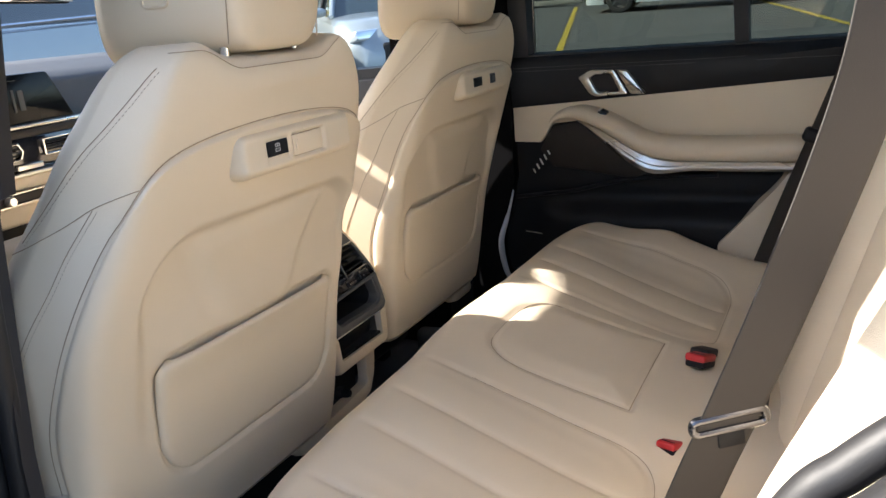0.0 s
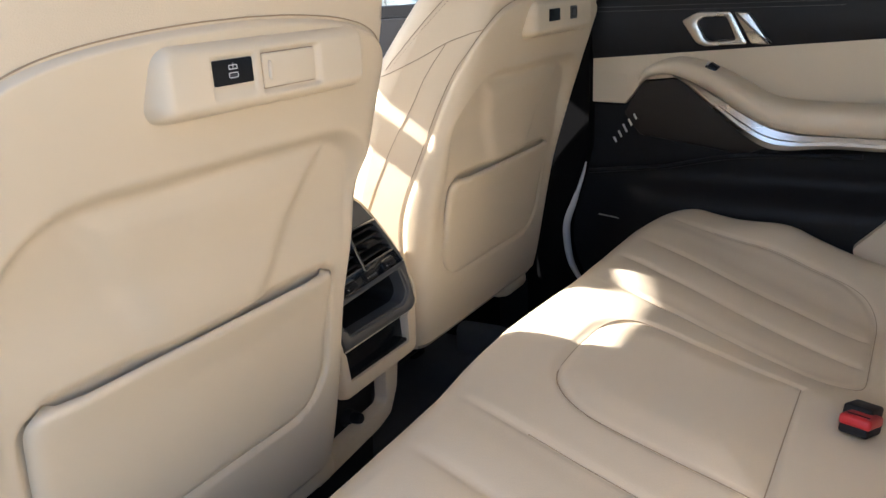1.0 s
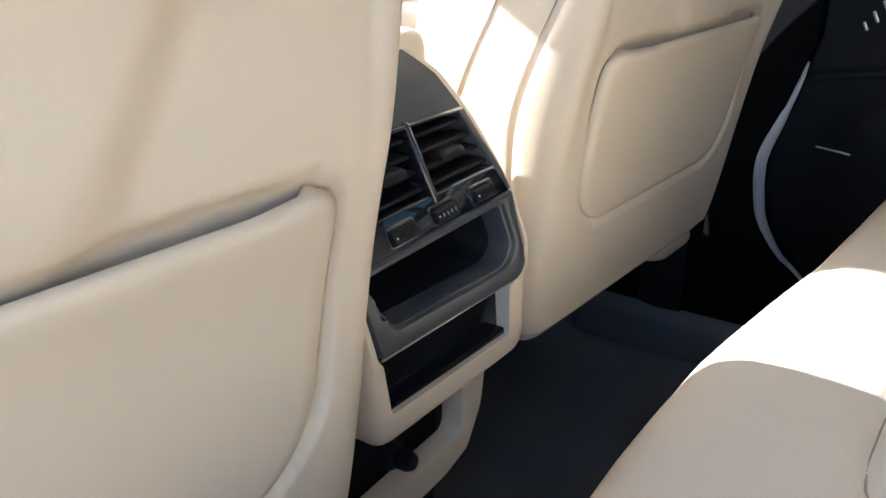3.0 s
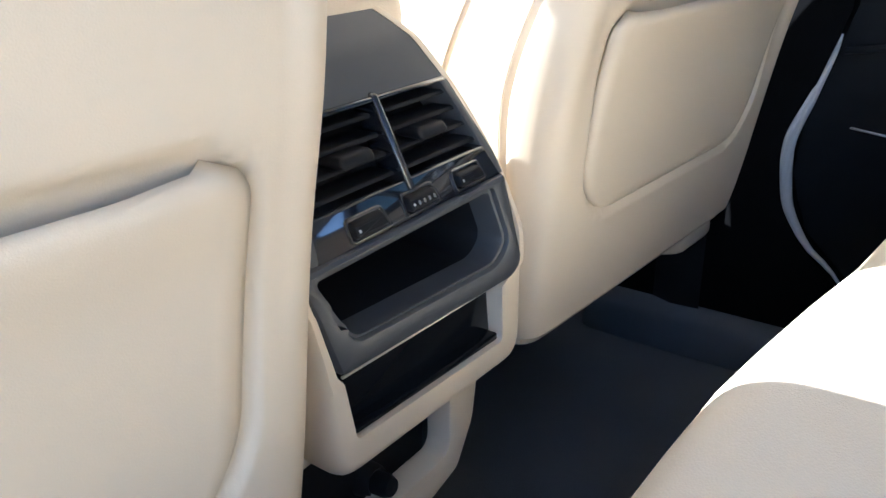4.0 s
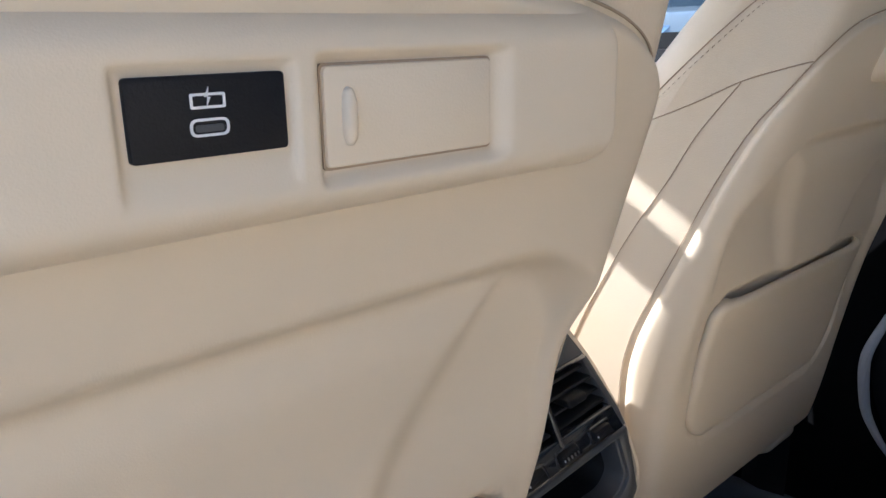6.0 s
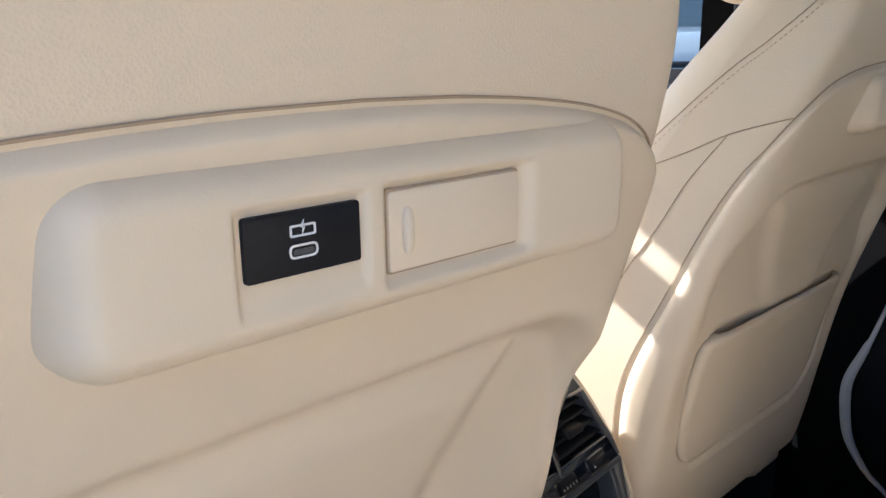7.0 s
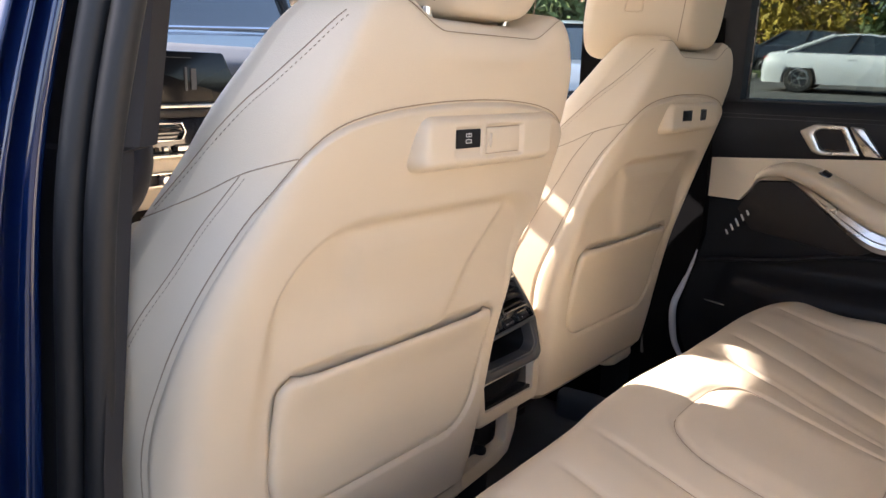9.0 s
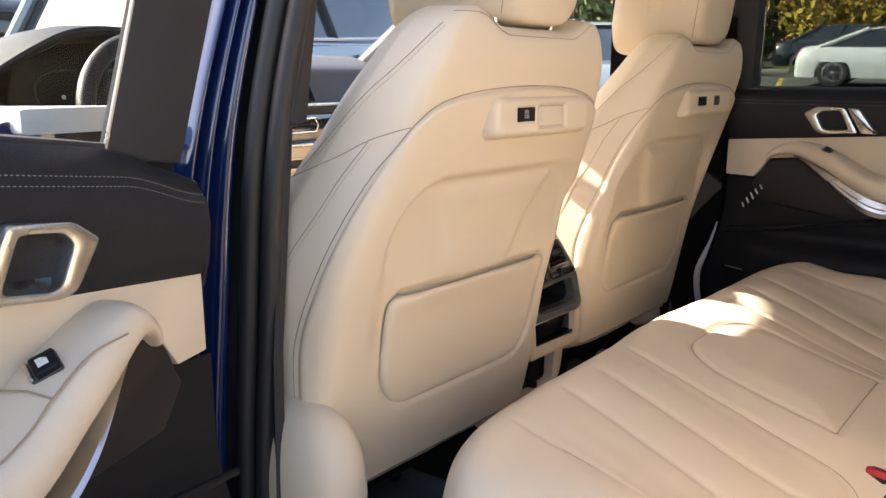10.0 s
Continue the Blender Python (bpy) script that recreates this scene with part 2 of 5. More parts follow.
rows = []
for j in range(113):
    y = -140 + 2.5 * j
    rows.append([(x, y, ground_z(x, y)) for x in (-140 + 2.5 * i for i in range(113))])
tagged(part("ground", grid_bm(rows), ASPHALT, None), "grey asphalt car park with worn patches", "ground", kind="structure")

body = thing("car_body", "blue car body shell with dark pillars and roof lining", "car", (0, 0, 0.3), kind="structure")


def build_body():
    # floor pan with a tunnel, carpet
    rows = []
    for j in range(31):
        y = -1.3 + 3.2 * j / 30
        row = []
        for i in range(41):
            x = -0.74 + 1.48 * i / 40
            z = 0.40 + 0.10 * (1 - sstep(0.08, 0.17, abs(x)))
            z += 0.02 * noise.noise((x * 3, y * 3, 1)) + 0.3 * sstep(1.25, 1.7, y)
            row.append((x, y, z))
        rows.append(row)
    part("carpet", grid_bm(rows), CARPET, body, "black carpet")
    part("floor_pan", boxb(-0.9, 0.9, -1.5, 2.0, 0.24, 0.36), BLACK, body)
    # roof with lining
    rows = []
    for j in range(17):
        y = -1.9 + 2.70 * j / 16
        rows.append([(x, y, 1.70 - 0.05 * (x / 0.62) ** 2 - 0.14 * max(0, y - 0.1) ** 2) for x in (-0.62 + 1.24 * i / 12 for i in range(13))])
    part("roof", grid_bm(rows), PAINT, body).modifiers.new("thick", "SOLIDIFY").thickness = 0.05
    part("roof_lining", grid_bm([[(x, y, z - 0.06) for x, y, z in row] for row in rows]), LINING, body, "pale roof lining")
    # rear end
    part("tailgate", boxb(-0.80, 0.80, -1.95, -1.88, 0.4, 1.2, 0.02), BLACK, body)
    # unseen pane, tinted darkly to cut the light on the seats' upper parts
    part("rear_glass", slab([(-0.68, 1.2), (0.68, 1.2), (0.6, 1.62), (-0.6, 1.62)], 1.86, 1.865), PRIVACY, body, "dark rear glass", pose(0, 0, 0, 90))
    for s in (-1, 1):
        # rear quarters behind the back seats
        part("quarter_panel", boxb(min(s * 0.68, s * 0.92), max(s * 0.68, s * 0.92), -1.9, -0.95, 0.4, 1.2, 0.03), BLACK, body)
        part("quarter_panel", slab([(-1.9, 1.2), (-1.5, 1.2), (-1.35, 1.66), (-1.9, 1.66)], s * 0.70, s * 0.74), BLACK, body, m=Matrix(((0, 0, 1, 0), (1, 0, 0, 0), (0, 1, 0, 0), (0, 0, 0, 1))))
        # front pillars and roof rails
        part("front_pillar", tube(spline([(s * 0.80, 1.60, 1.06), (s * 0.745, 1.08, 1.38), (s * 0.645, 0.62, 1.63), (s * 0.62, 0.0, 1.66), (s * 0.62, -1.3, 1.63)]), 0.045, 10), PILLAR, body)
        # sill
        part("door_sill", boxb(min(s * 0.74, s * 0.90), max(s * 0.74, s * 0.90), -1.0, 1.6, 0.30, 0.46, 0.03), BLACK, body)
    # bonnet and wings
    rows = []
    for j in range(13):
        y = 1.68 + 1.35 * j / 12
        rows.append([(x, y, 1.06 - 0.10 * ((y - 1.68) / 1.35) ** 2 - 0.05 * (abs(x) / 0.85) ** 2 - 0.03 * sstep(0.5, 0.85, abs(x))) for x in (-0.88 + 1.76 * i / 16 for i in range(17))])
    part("bonnet", grid_bm(rows), PAINT, body)
    part("windscreen", grid_bm([[(x * 0.80, 1.74 - 0.05 * x * x, 1.06) for x in (-1, -0.5, 0, 0.5, 1)], [(x * 0.63, 0.84 - 0.05 * x * x, 1.60) for x in (-1, -0.5, 0, 0.5, 1)]]), GLASS, body).visible_shadow = False


def build_mirror():
    # mirror and header are out of view, placed so their shadows shape the sun patches
    mr = thing("rear_view_mirror", "black rear-view mirror under the windscreen top", "mirror", (-0.08, 0.75, 1.45))
    part("mirror_housing", box(0.25, 0.03, 0.055, 0.012, 4), BLACK, mr, "", pose(-0.050, 0.75, 1.432, 8, 0, 10))
    part("header_trim", boxb(-0.55, 0.55, 0.77, 0.83, 1.55, 1.62, 0.015), LINING, body, "pale header trim")
    part("mirror_stem", tube([(-0.05, 0.76, 1.44), (-0.03, 0.82, 1.52), (-0.03, 0.86, 1.585)], 0.012, 8), BLACK, mr)
    part("mirror_face", box(0.235, 0.003, 0.045, 0.001, 2, (0, -0.0165, 0)), CHROME, mr, "mirror glass", pose(-0.050, 0.75, 1.432, 8, 0, 10))


def spline_row(vals):
    return [p.x for p in spline([(v, 0, 0) for v in vals], 6)]


def build_b_pillar(s):
    """The middle pillar: inner trim, seal and painted jamb. s is -1 on the driver's side."""
    def P(x, y, z):
        return (s * x, y, z)
    # PF: front end, carried forward out of view at the driver's to shade the seat
    inner, PF = [], 0.44 if s < 0 else 0.29
    for z, lean in ((0.42, 0.0), (0.6, 0.0), (0.9, 0.0), (1.172, -0.01), (1.176, -0.015), (1.4, -0.055), (1.64, -0.115)):
        g = 0.018 if z > 1.174 else 0.0
        if s < 0:
            g = g - 0.016 - 0.032 * min(1.0, max(0.0, 1.17 - z) / 0.4)
            inner.append([P(0.678 + lean, 0.185 + 0.02 * (1.64 - z), z), P(0.655 + lean - g, 0.178, z), P(0.630 + lean - g, 0.188, z), P(0.618 + lean - g, 0.208, z), P(0.616 + lean - g, 0.26, z), P(0.63 + lean - g, PF - 0.04, z), P(0.66 + lean, PF, z), P(0.70 + lean, PF, z), P(0.688 + lean, 0.25, z)])
            continue
        inner.append([P(0.70 + lean - g, 0.165 + 0.02 * (1.64 - z), z), P(0.684 + lean - g, 0.18, z), P(0.680 + lean - g, 0.22, z), P(0.690 + lean - g, PF - 0.04, z), P(0.72 + lean, PF, z), P(0.76 + lean, PF - 0.02, z), P(0.76 + lean, 0.19, z)])
    part("pillar_trim", grid_bm(inner, True, True), PILLAR if s < 0 else BLACK, body, "charcoal pillar trim" if s < 0 else "black pillar trim")
    # rubber seals and painted jamb, following the door opening
    def run(x, y, r, m, name, label=""):
        pts = [P(x, y + 0.035, 0.42), P(x, y + 0.03, 0.7), P(x, y + 0.005, 0.95), P(x - 0.005, y - 0.02, 1.17), P(x - 0.05, y - 0.045, 1.4), P(x - 0.11, y - 0.06, 1.64)]
        part(name, tube(spline(pts), r, 18), m, body, label)
    dx, dy = (0.050, 0.055) if s < 0 else (0.0, 0.0)
    run(0.715 - dx * 0.66, 0.155 + dy * 0.6, 0.0125, RUBBER, "door_seal", "black rubber door seal")
    run(0.744 - dx, 0.156 + dy, 0.012, RUBBER, "door_seal", "black rubber door seal")
    jamb = []
    sec = spline2([(0.752, 0.020), (0.764, 0.007), (0.780, 0.010), (0.788, 0.030), (0.796, 0.020), (0.806, 0.015), (0.814, 0.034), (0.821, 0.027), (0.832, 0.024), (0.841, 0.046), (0.854, 0.058), (0.868, 0.09), (0.872, 0.15)], 4)
    for z, y0, lean, k in zip(*(spline_row(c) for c in ((0.42, 0.7, 0.95, 1.17, 1.4, 1.64), (0.20, 0.195, 0.17, 0.145, 0.12, 0.105), (0, 0, 0, 0.005, 0.05, 0.11), (1.0, 1.0, 0.85, 0.62, 0.42, 0.36)))):
        jamb.append([P(0.752 - dx + (x - 0.752) * k - lean, y0 + dy + d, z) for x, d in sec] + [P(0.752 - dx - lean, y0 + dy + 0.15, z)])
    part("door_jamb", grid_bm(jamb, True, True), PAINT, body, "blue painted door jamb", sharp=60)
    part("jamb_bolt", lathe([(0.0, 0.006), (0.006, 0.005), (0.008, 0.0)], 12), CHROME, body, m=pose(s * 0.80, 0.172, 1.12, 90))
    part("door_hinge", boxb(min(s * 0.83, s * 0.875), max(s * 0.83, s * 0.875), 0.15, 0.24, 0.62, 0.70, 0.008), PAINT, body)


build_body()
build_mirror()
cover_edge = [(0.36, 0.40), (-0.02, 0.40), (0.0, 0.54), (0.065, 0.60), (0.093, 0.68), (0.085, 0.76), (0.058, 0.86), (0.046, 0.90), (0.046, 1.2), (0.03, 1.64), (0.36, 1.64)]
# near-black colour stands in for shade where the sun reaches this cover
part("pillar_cover", slab(cover_edge, 0.692, 0.78, 0.0), SHADED, body, "black pillar cover", Matrix(((0, 0, 1, 0), (1, 0, 0, 0), (0, 1, 0, 0), (0, 0, 0, 1))))
part("sill_cover", boxb(0.66, 0.76, -0.6, 0.36, 0.38, 0.47, 0.02), CARPET, body)
for side in (-1, 1):
    build_b_pillar(side)
# rubber and paint round the rear of the open doorway
opening = spline([(-0.735, -0.34, 0.44), (-0.745, -0.40, 0.62), (-0.745, -0.475, 0.85), (-0.745, -0.557, 1.01), (-0.742, -0.590, 1.048), (-0.738, -0.635, 1.09), (-0.72, -0.76, 1.2), (-0.68, -0.95, 1.42), (-0.62, -1.1, 1.62)])
part("door_seal", tube(opening, 0.013, 18), RUBBER, body, "black rubber door seal")
part("door_seal", tube([p + Vector((-0.04, -0.02, -0.012)) for p in opening], 0.026, 20), RUBBER, body, "black rubber door seal")


# ---- front seats ----
HW = ease([0.60, 0.70, 0.80, 0.92, 1.05, 1.12, 1.20, 1.26, 1.295, 1.312, 1.318], [0.238, 0.258, 0.267, 0.269, 0.262, 0.254, 0.240, 0.215, 0.190, 0.155, 0.06])
YR = ease([0.60, 0.70, 0.80, 0.90, 1.00, 1.10, 1.20, 1.26, 1.295, 1.312, 1.318], [0.175, 0.152, 0.136, 0.117, 0.087, 0.052, 0.015, -0.003, -0.006, 0.004, 0.04])
DP = ease([0.60, 0.70, 0.80, 0.92, 1.05, 1.12, 1.20, 1.26, 1.295, 1.312, 1.318], [0.20, 0.22, 0.23, 0.23, 0.22, 0.20, 0.165, 0.135, 0.11, 0.085, 0.03])
SEAT_N = 4.2


FLARE = [0.0, 0.0]      # how far the lower left and right sides stand out


def seat_half(z, side):
    d = FLARE[side > 0]
    return HW(z) + d * (1 - sstep(0.98, 1.18, z) if d > 0 else 1)


def seat_point(a, z):
    """A point of the backrest's skin (a: turn from the rear middle) and its outward normal, about x = 0."""
    def p(a, z):
        hw, yr, dp = HW(z), YR(z), DP(z)
        s, c = powsin(a, SEAT_N)
        if c > 0:
            v = (1 - min(1.0, abs(s))) / 0.10      # sides that taper towards the rear
            c = v / (1 + v**5) ** 0.2
        if c < 0:
            s, c = powsin(a, 2.6)
            s = math.copysign(abs(s) ** 0.70, s)
            c *= 1 - 0.45 * (1 - abs(s) ** 2)   # hollow front between the bolsters
        return Vector((seat_half(z, s) * s, yr + dp / 2 - dp / 2 * c, z))
    q = p(a, z)
    ta = p(a + 0.02, z) - p(a - 0.02, z)
    tz = p(a, min(z + 0.004, 1.318)) - p(a, z - 0.004)
    n = ta.cross(tz)
    return q, (n.normalized() if n.length > 1e-12 else Vector((0, 0, 1)))


REACH = ease([0.672, 0.82, 0.89, 1.0, 1.10, 1.14, 1.175, 1.196, 1.208, 1.2175], [57, 59.5, 61, 58.5, 56.5, 54, 48, 36, 20, 0])      # how far the rear shell wraps round, in degrees
SHELL_TOP = ease([0, 20, 36, 48, 54, 56.5], [1.2175, 1.208, 1.196, 1.175, 1.14, 1.10])


def shell_reach(z):
    return radians(REACH(z))


def knee_recess(x, z):
    """Depth of the hollow in the rear shell."""
    # rounded arch
    dx, dz = abs(x) - 0.125, z - 1.02
    if dz > 0:
        d = 0.085 - math.hypot(max(dx, 0), dz) if dx > 0 else 0.085 - dz
    else:
        d = 0.085 - max(dx, 0)
    arch = sstep(-0.009, 0.017, d) * (0.35 + 0.65 * sstep(0.95, 1.03, z)) * sstep(0.80, 0.93, z)
    inner = sstep(0.0, 0.032, min(0.10 + 0.5 * (z - 1.0) - abs(x), 1.10 - z)) * sstep(0.88, 1.0, z)
    return 0.018 * arch - 0.009 * inner


FLAP_TOP, FLAP_BOT, FLAP_W = 0.946, 0.772, 0.184


def flap_half(z):
    """Half width of the pocket flap at a height; its lower corners are round."""
    r = 0.06
    w = FLAP_W - 0.008 * (FLAP_TOP - z) / 0.17
    if z < FLAP_BOT + r:
        t = (FLAP_BOT + r - z) / r
        w -= r * (1 - math.sqrt(max(0, 1 - t * t)))
    if z > FLAP_TOP - 0.020:
        t = (z - FLAP_TOP + 0.020) / 0.020
        w -= 0.020 * (1 - math.sqrt(max(0, 1 - min(t, 1) ** 2)))
    return w


def flap_depth(x, z):
    if z > FLAP_TOP + 0.004 or z < FLAP_BOT - 0.003:
        return 0.0
    return 0.006 * sstep(-0.004, 0.0, flap_half(max(z, FLAP_BOT)) - abs(x))


def front_seat(cx, shift, usb_open):
    seat = thing("front_seat", "beige leather front seat with a hard rear shell and map pocket" if not usb_open else "beige leather passenger seat with open sockets in its rear shell", "car seat", (cx, 0.3, 0.42), "front seats")
    FLARE[:] = (-0.018, -0.006) if usb_open else (0.040, -0.030)
    m0 = Matrix.Translation((cx, 0, 0)) @ Matrix.Rotation(CAR_TURN, 4, "Z")
    m1 = m0 @ Matrix.Translation((shift, 0, 0))

    def skin(a, z, off):
        q, n = seat_point(a, z)
        q = q + n * off
        if q.z > 1.235 and abs(q.x) < 0.16:      # notch below the headrest
            q.z -= 0.024 * sstep(1.240, 1.29, q.z) * (1 - sstep(0.070, 0.135, abs(q.x)))
        return q

    # leather body, left open beneath the shell
    zs = [0.60 + 0.02 * i for i in range(3, 30)] + [1.19, 1.20, 1.21, 1.22, 1.23, 1.24, 1.25, 1.26, 1.27, 1.28, 1.29, 1.30, 1.307, 1.312, 1.315, 1.318]
    na = 120
    bm = bmesh.new()
    vs = [[bm.verts.new(skin(-math.pi + 2 * math.pi * i / na, z, 0)) for i in range(na)] for z in zs]
    for (z0, r0), (z1, r1) in zip(zip(zs, vs), zip(zs[1:], vs[1:])):
        for i in range(na):
            a = abs(-math.pi + 2 * math.pi * (i + 0.5) / na)
            if a < shell_reach((z0 + z1) / 2) - 0.12 and z1 < 1.20:
                continue
            j = (i + 1) % na
            bm.faces.new((r0[i], r0[j], r1[j], r1[i]))
    bm.faces.new(vs[-1])
    bm.faces.new(vs[0])
    part("backrest", bm, LEATHER, seat, "beige leather backrest", m0)

    # rear shell
    nz, nu = 150, 150
    rows = []
    zr = [0.672 + (1.2175 - 0.672) * math.sin(math.pi / 2 * j / nz) for j in range(nz + 1)]
    for z in zr:
        row = []
        for i in range(nu + 1):
            u = -1 + 2 * i / nu
            deg = REACH(z) * u
            q, n = seat_point(radians(deg), z)
            rim = min((1 - abs(u)) * REACH(z) * 0.0022, SHELL_TOP(abs(deg)) - z if abs(deg) < 56 else 9)
            off = 0.006 - 0.0085 * (1 - sstep(0.0, 0.007, rim)) ** 2
            off -= knee_recess(q.x - shift, z) + flap_depth(q.x - shift, z)
            row.append(q + n * off)
        rows.append(row)
    low = [Vector((p.x * 0.95, p.y + 0.05, p.z - 0.012)) for p in rows[0]]
    part("rear_shell", grid_bm([low] + rows), SHELL, seat, "beige hard plastic rear shell", m0, sharp=60)

    # seam lines round the shell and over the side
    side = [(REACH(0.69 + 0.45 * k / 30) + 0.7, 0.69 + 0.45 * k / 30) for k in range(30)]
    arc = [(54 - 1.5 * k, SHELL_TOP(54 - 1.5 * k) + 0.0007) for k in range(36)]
    half = side + arc
    pts = [sum_point(radians(-a), z, 0.0007) for a, z in half] + [sum_point(0.0, 1.2182, 0.0007)] + [sum_point(radians(a), z, 0.0007) for a, z in half[::-1]]
    # brown tube deepens the shade in the gap between shell and leather
    part("shell_seam", tube(pts, 0.0006, 5), SEAM, seat, "", m0)
    for s in (-1, 1):
        # seam across the side, stitched welts along the shoulder and down the bolster, each as (y, z)
        seam_line = [side_point(s, y, z) for y, z in spline2([(seat_point(shell_reach(1.172), 1.172)[0].y + 0.001, 1.172), (0.050, 1.166), (0.079, 1.156), (0.116, 1.137), (0.16, 1.118), (0.20, 1.105)], 6)]
        part("side_seam", tube(seam_line, 0.0006, 5), SEAM, seat, "", m0)
        run = spline2([(0.012, 1.290), (0.032, 1.263), (0.057, 1.236), (0.079, 1.216), (0.11, 1.185), (0.145, 1.150), (0.175, 1.120)], 8)
        part("shoulder_seam", tube([side_point(s, y, z) for y, z in run], 0.0005, 5), SEAM, seat, "", m0)
        stitches("stitching", [side_point(s, y - 0.004, z - 0.004, 0.0005) for y, z in run], seat, m0, 0.5, SEAM, 0.0004)
        run = spline2([(0.079, 1.155), (0.093, 1.136), (0.112, 1.108), (0.133, 1.068), (0.160, 1.024), (0.183, 0.98), (0.212, 0.92), (0.232, 0.86), (0.24, 0.78)], 10)
        part("bolster_seam", tube([side_point(s, y, z) for y, z in run], 0.0005, 5), SEAM, seat, "", m0)
        if not usb_open:
            stitches("stitching", [side_point(s, y - 0.005, z - 0.002, 0.0005) for y, z in run], seat, m0, 0.5, SEAM, 0.0004)
    # stitched edge of the notch under the headrest
    notch = [Vector((-0.165 + 0.33 * k / 66, 0, 1.303)) for k in range(67)]
    run = []
    for p in notch:
        z = p.z
        a = math.copysign(math.asin(min(1, abs(p.x / HW(z))) ** (SEAT_N / 2)), p.x)
        run.append(skin(a, z, 0.0006))
    part("notch_seam", tube(run, 0.0005, 5), SEAM, seat, "", m0)
    stitches("stitching", [p + Vector((0, 0.0, -0.004)) for p in run], seat, m0, 0.5, SEAM, 0.0004)
    # dark underside between shell and seat base
    bm = bmesh.new()
    bm.faces.new([bm.verts.new(seat_point(2 * math.pi * k / 60, 0.672)[0] * 0.985 + Vector((0, 0.003, 0.010))) for k in range(60)])
    part("shell_underside", bm, BLACK, seat, "", m0)

    # map pocket flap
    rows = []
    nz, nu = 40, 44
    for j in range(nz + 1):
        z = FLAP_BOT + 0.0005 + (FLAP_TOP - FLAP_BOT - 0.0005) * (j / nz)
        w = flap_half(z) - 0.002
        row = []
        for i in range(nu + 1):
            s = -1 + 2 * i / nu
            x = w * s + shift
            a = math.asin(min(1, abs(x / seat_half(z, x))) ** (SEAT_N / 2)) * (1 if x >= 0 else -1)
            q, n = seat_point(a, z)
            off = 0.005 - 0.006 * sstep(0.97, 1.0, abs(s)) + 0.004 * sstep(0.90, 0.94, z) * (1 - sstep(0.75, 1.0, abs(s))) - 0.004 * sstep(0.0, 0.12, (FLAP_BOT + 0.01 - z) * 10)
            if j == nz:
                off -= 0.004
            row.append(q + n * off)
        rows.append(row)
    flap = part("pocket_flap", grid_bm(rows), SHELL, seat, "beige map pocket flap", m0, sharp=60)
    sol = flap.modifiers.new("thick", "SOLIDIFY")
    sol.thickness, sol.offset = 0.004, -1

    # socket housing
    hx0, hx1, hz0, hz1 = -0.098, 0.130, 1.150, 1.207
    hr = 0.016

    def pocket(a, b, soft, v):
        return sstep(a - soft[0], a, v) * (1 - sstep(b, b + soft[1], v))

    def house_height(x, z):
        """How far the housing's face stands out: a rounded block with two shallow pockets."""
        dx, dz = min(x - hx0, (hx1 - x) * 1.3), min(z - hz0, hz1 - z)
        d = min(dx, dz) if dx > hr or dz > hr else hr - math.hypot(max(0.0, hr - dx), max(0.0, hr - dz))
        t = min(1.0, max(0.0, d / 0.013))
        h = -0.026 * (1 - math.sqrt(1 - (1 - t) ** 2.4)) - 0.0015 * (1 - min(1.0, dx / 0.03)) ** 2
        if not usb_open:
            h -= 0.0035 * pocket(-0.0005, 0.0605, (0.003, 0.008), x) * pocket(1.1645, 1.192, (0.005, 0.003), z)
            h -= 0.0022 * pocket(-0.0515, -0.0105, (0.0015, 0.002), x) * sstep(1.160, 1.171, z) * (1 - sstep(1.1915, 1.1935, z))
        return h

    rows = []
    for k in range(73):
        z = (hz0 + hz1) / 2 - (hz1 - hz0) / 2 * math.cos(math.pi * k / 72)
        dz = min(z - hz0, hz1 - z)
        cut = hr - math.sqrt(max(0.0, hr**2 - max(0.0, hr - dz) ** 2))
        x0, x1 = hx0 + cut, hx1 - cut / 1.3
        row = [x0 + (x1 - x0) * (i / 240 - 0.12 * math.sin(2 * math.pi * i / 240) / math.pi) for i in range(241)]
        rows.append([(x, z, house_height(x, z)) for x in row])
    m = m1 @ Matrix(((1, 0, 0, 0.004), (0, 0, -1, 0), (0, 1, 0, 0), (0, 0, 0, 1)))
    house = part("socket_housing", grid_bm(rows), SHELL, seat, "raised beige socket housing", m, sharp=70)
    face = 0.0 if usb_open else -0.0022
    ux0, ux1, uz0, uz1 = -0.05, -0.012, 1.1725, 1.1905
    plate = part("usb_plate", slab(rounded([(ux0, uz0), (ux1, uz0), (ux1, uz1), (ux0, uz1)], 0.0012), face, face + 0.0018, 0.0003), BLACK, house, "black socket plate", m=m)
    cx_, cz_ = (ux0 + ux1) / 2 - 0.0008, (uz0 + uz1) / 2
    if not usb_open:
        for name, hw_, hh, dz in (("port_outline", 0.0047, 0.0020, -0.0024), ("battery_icon", 0.0042, 0.0017, 0.0034)):
            o = rounded([(cx_ - hw_, cz_ + dz - hh), (cx_ + hw_, cz_ + dz - hh), (cx_ + hw_, cz_ + dz + hh), (cx_ - hw_, cz_ + dz + hh)], hh * 0.9 if name == "port_outline" else 0.0006)
            k = 0.0006
            i_ = rounded([(cx_ - hw_ + k, cz_ + dz - hh + k), (cx_ + hw_ - k, cz_ + dz - hh + k), (cx_ + hw_ - k, cz_ + dz + hh - k), (cx_ - hw_ + k, cz_ + dz + hh - k)], (hh - k) * 0.9 if name == "port_outline" else 0.0003)
            part(name, ring(o, i_, face + 0.0017, face + 0.0021), WHITE, house, m=m)
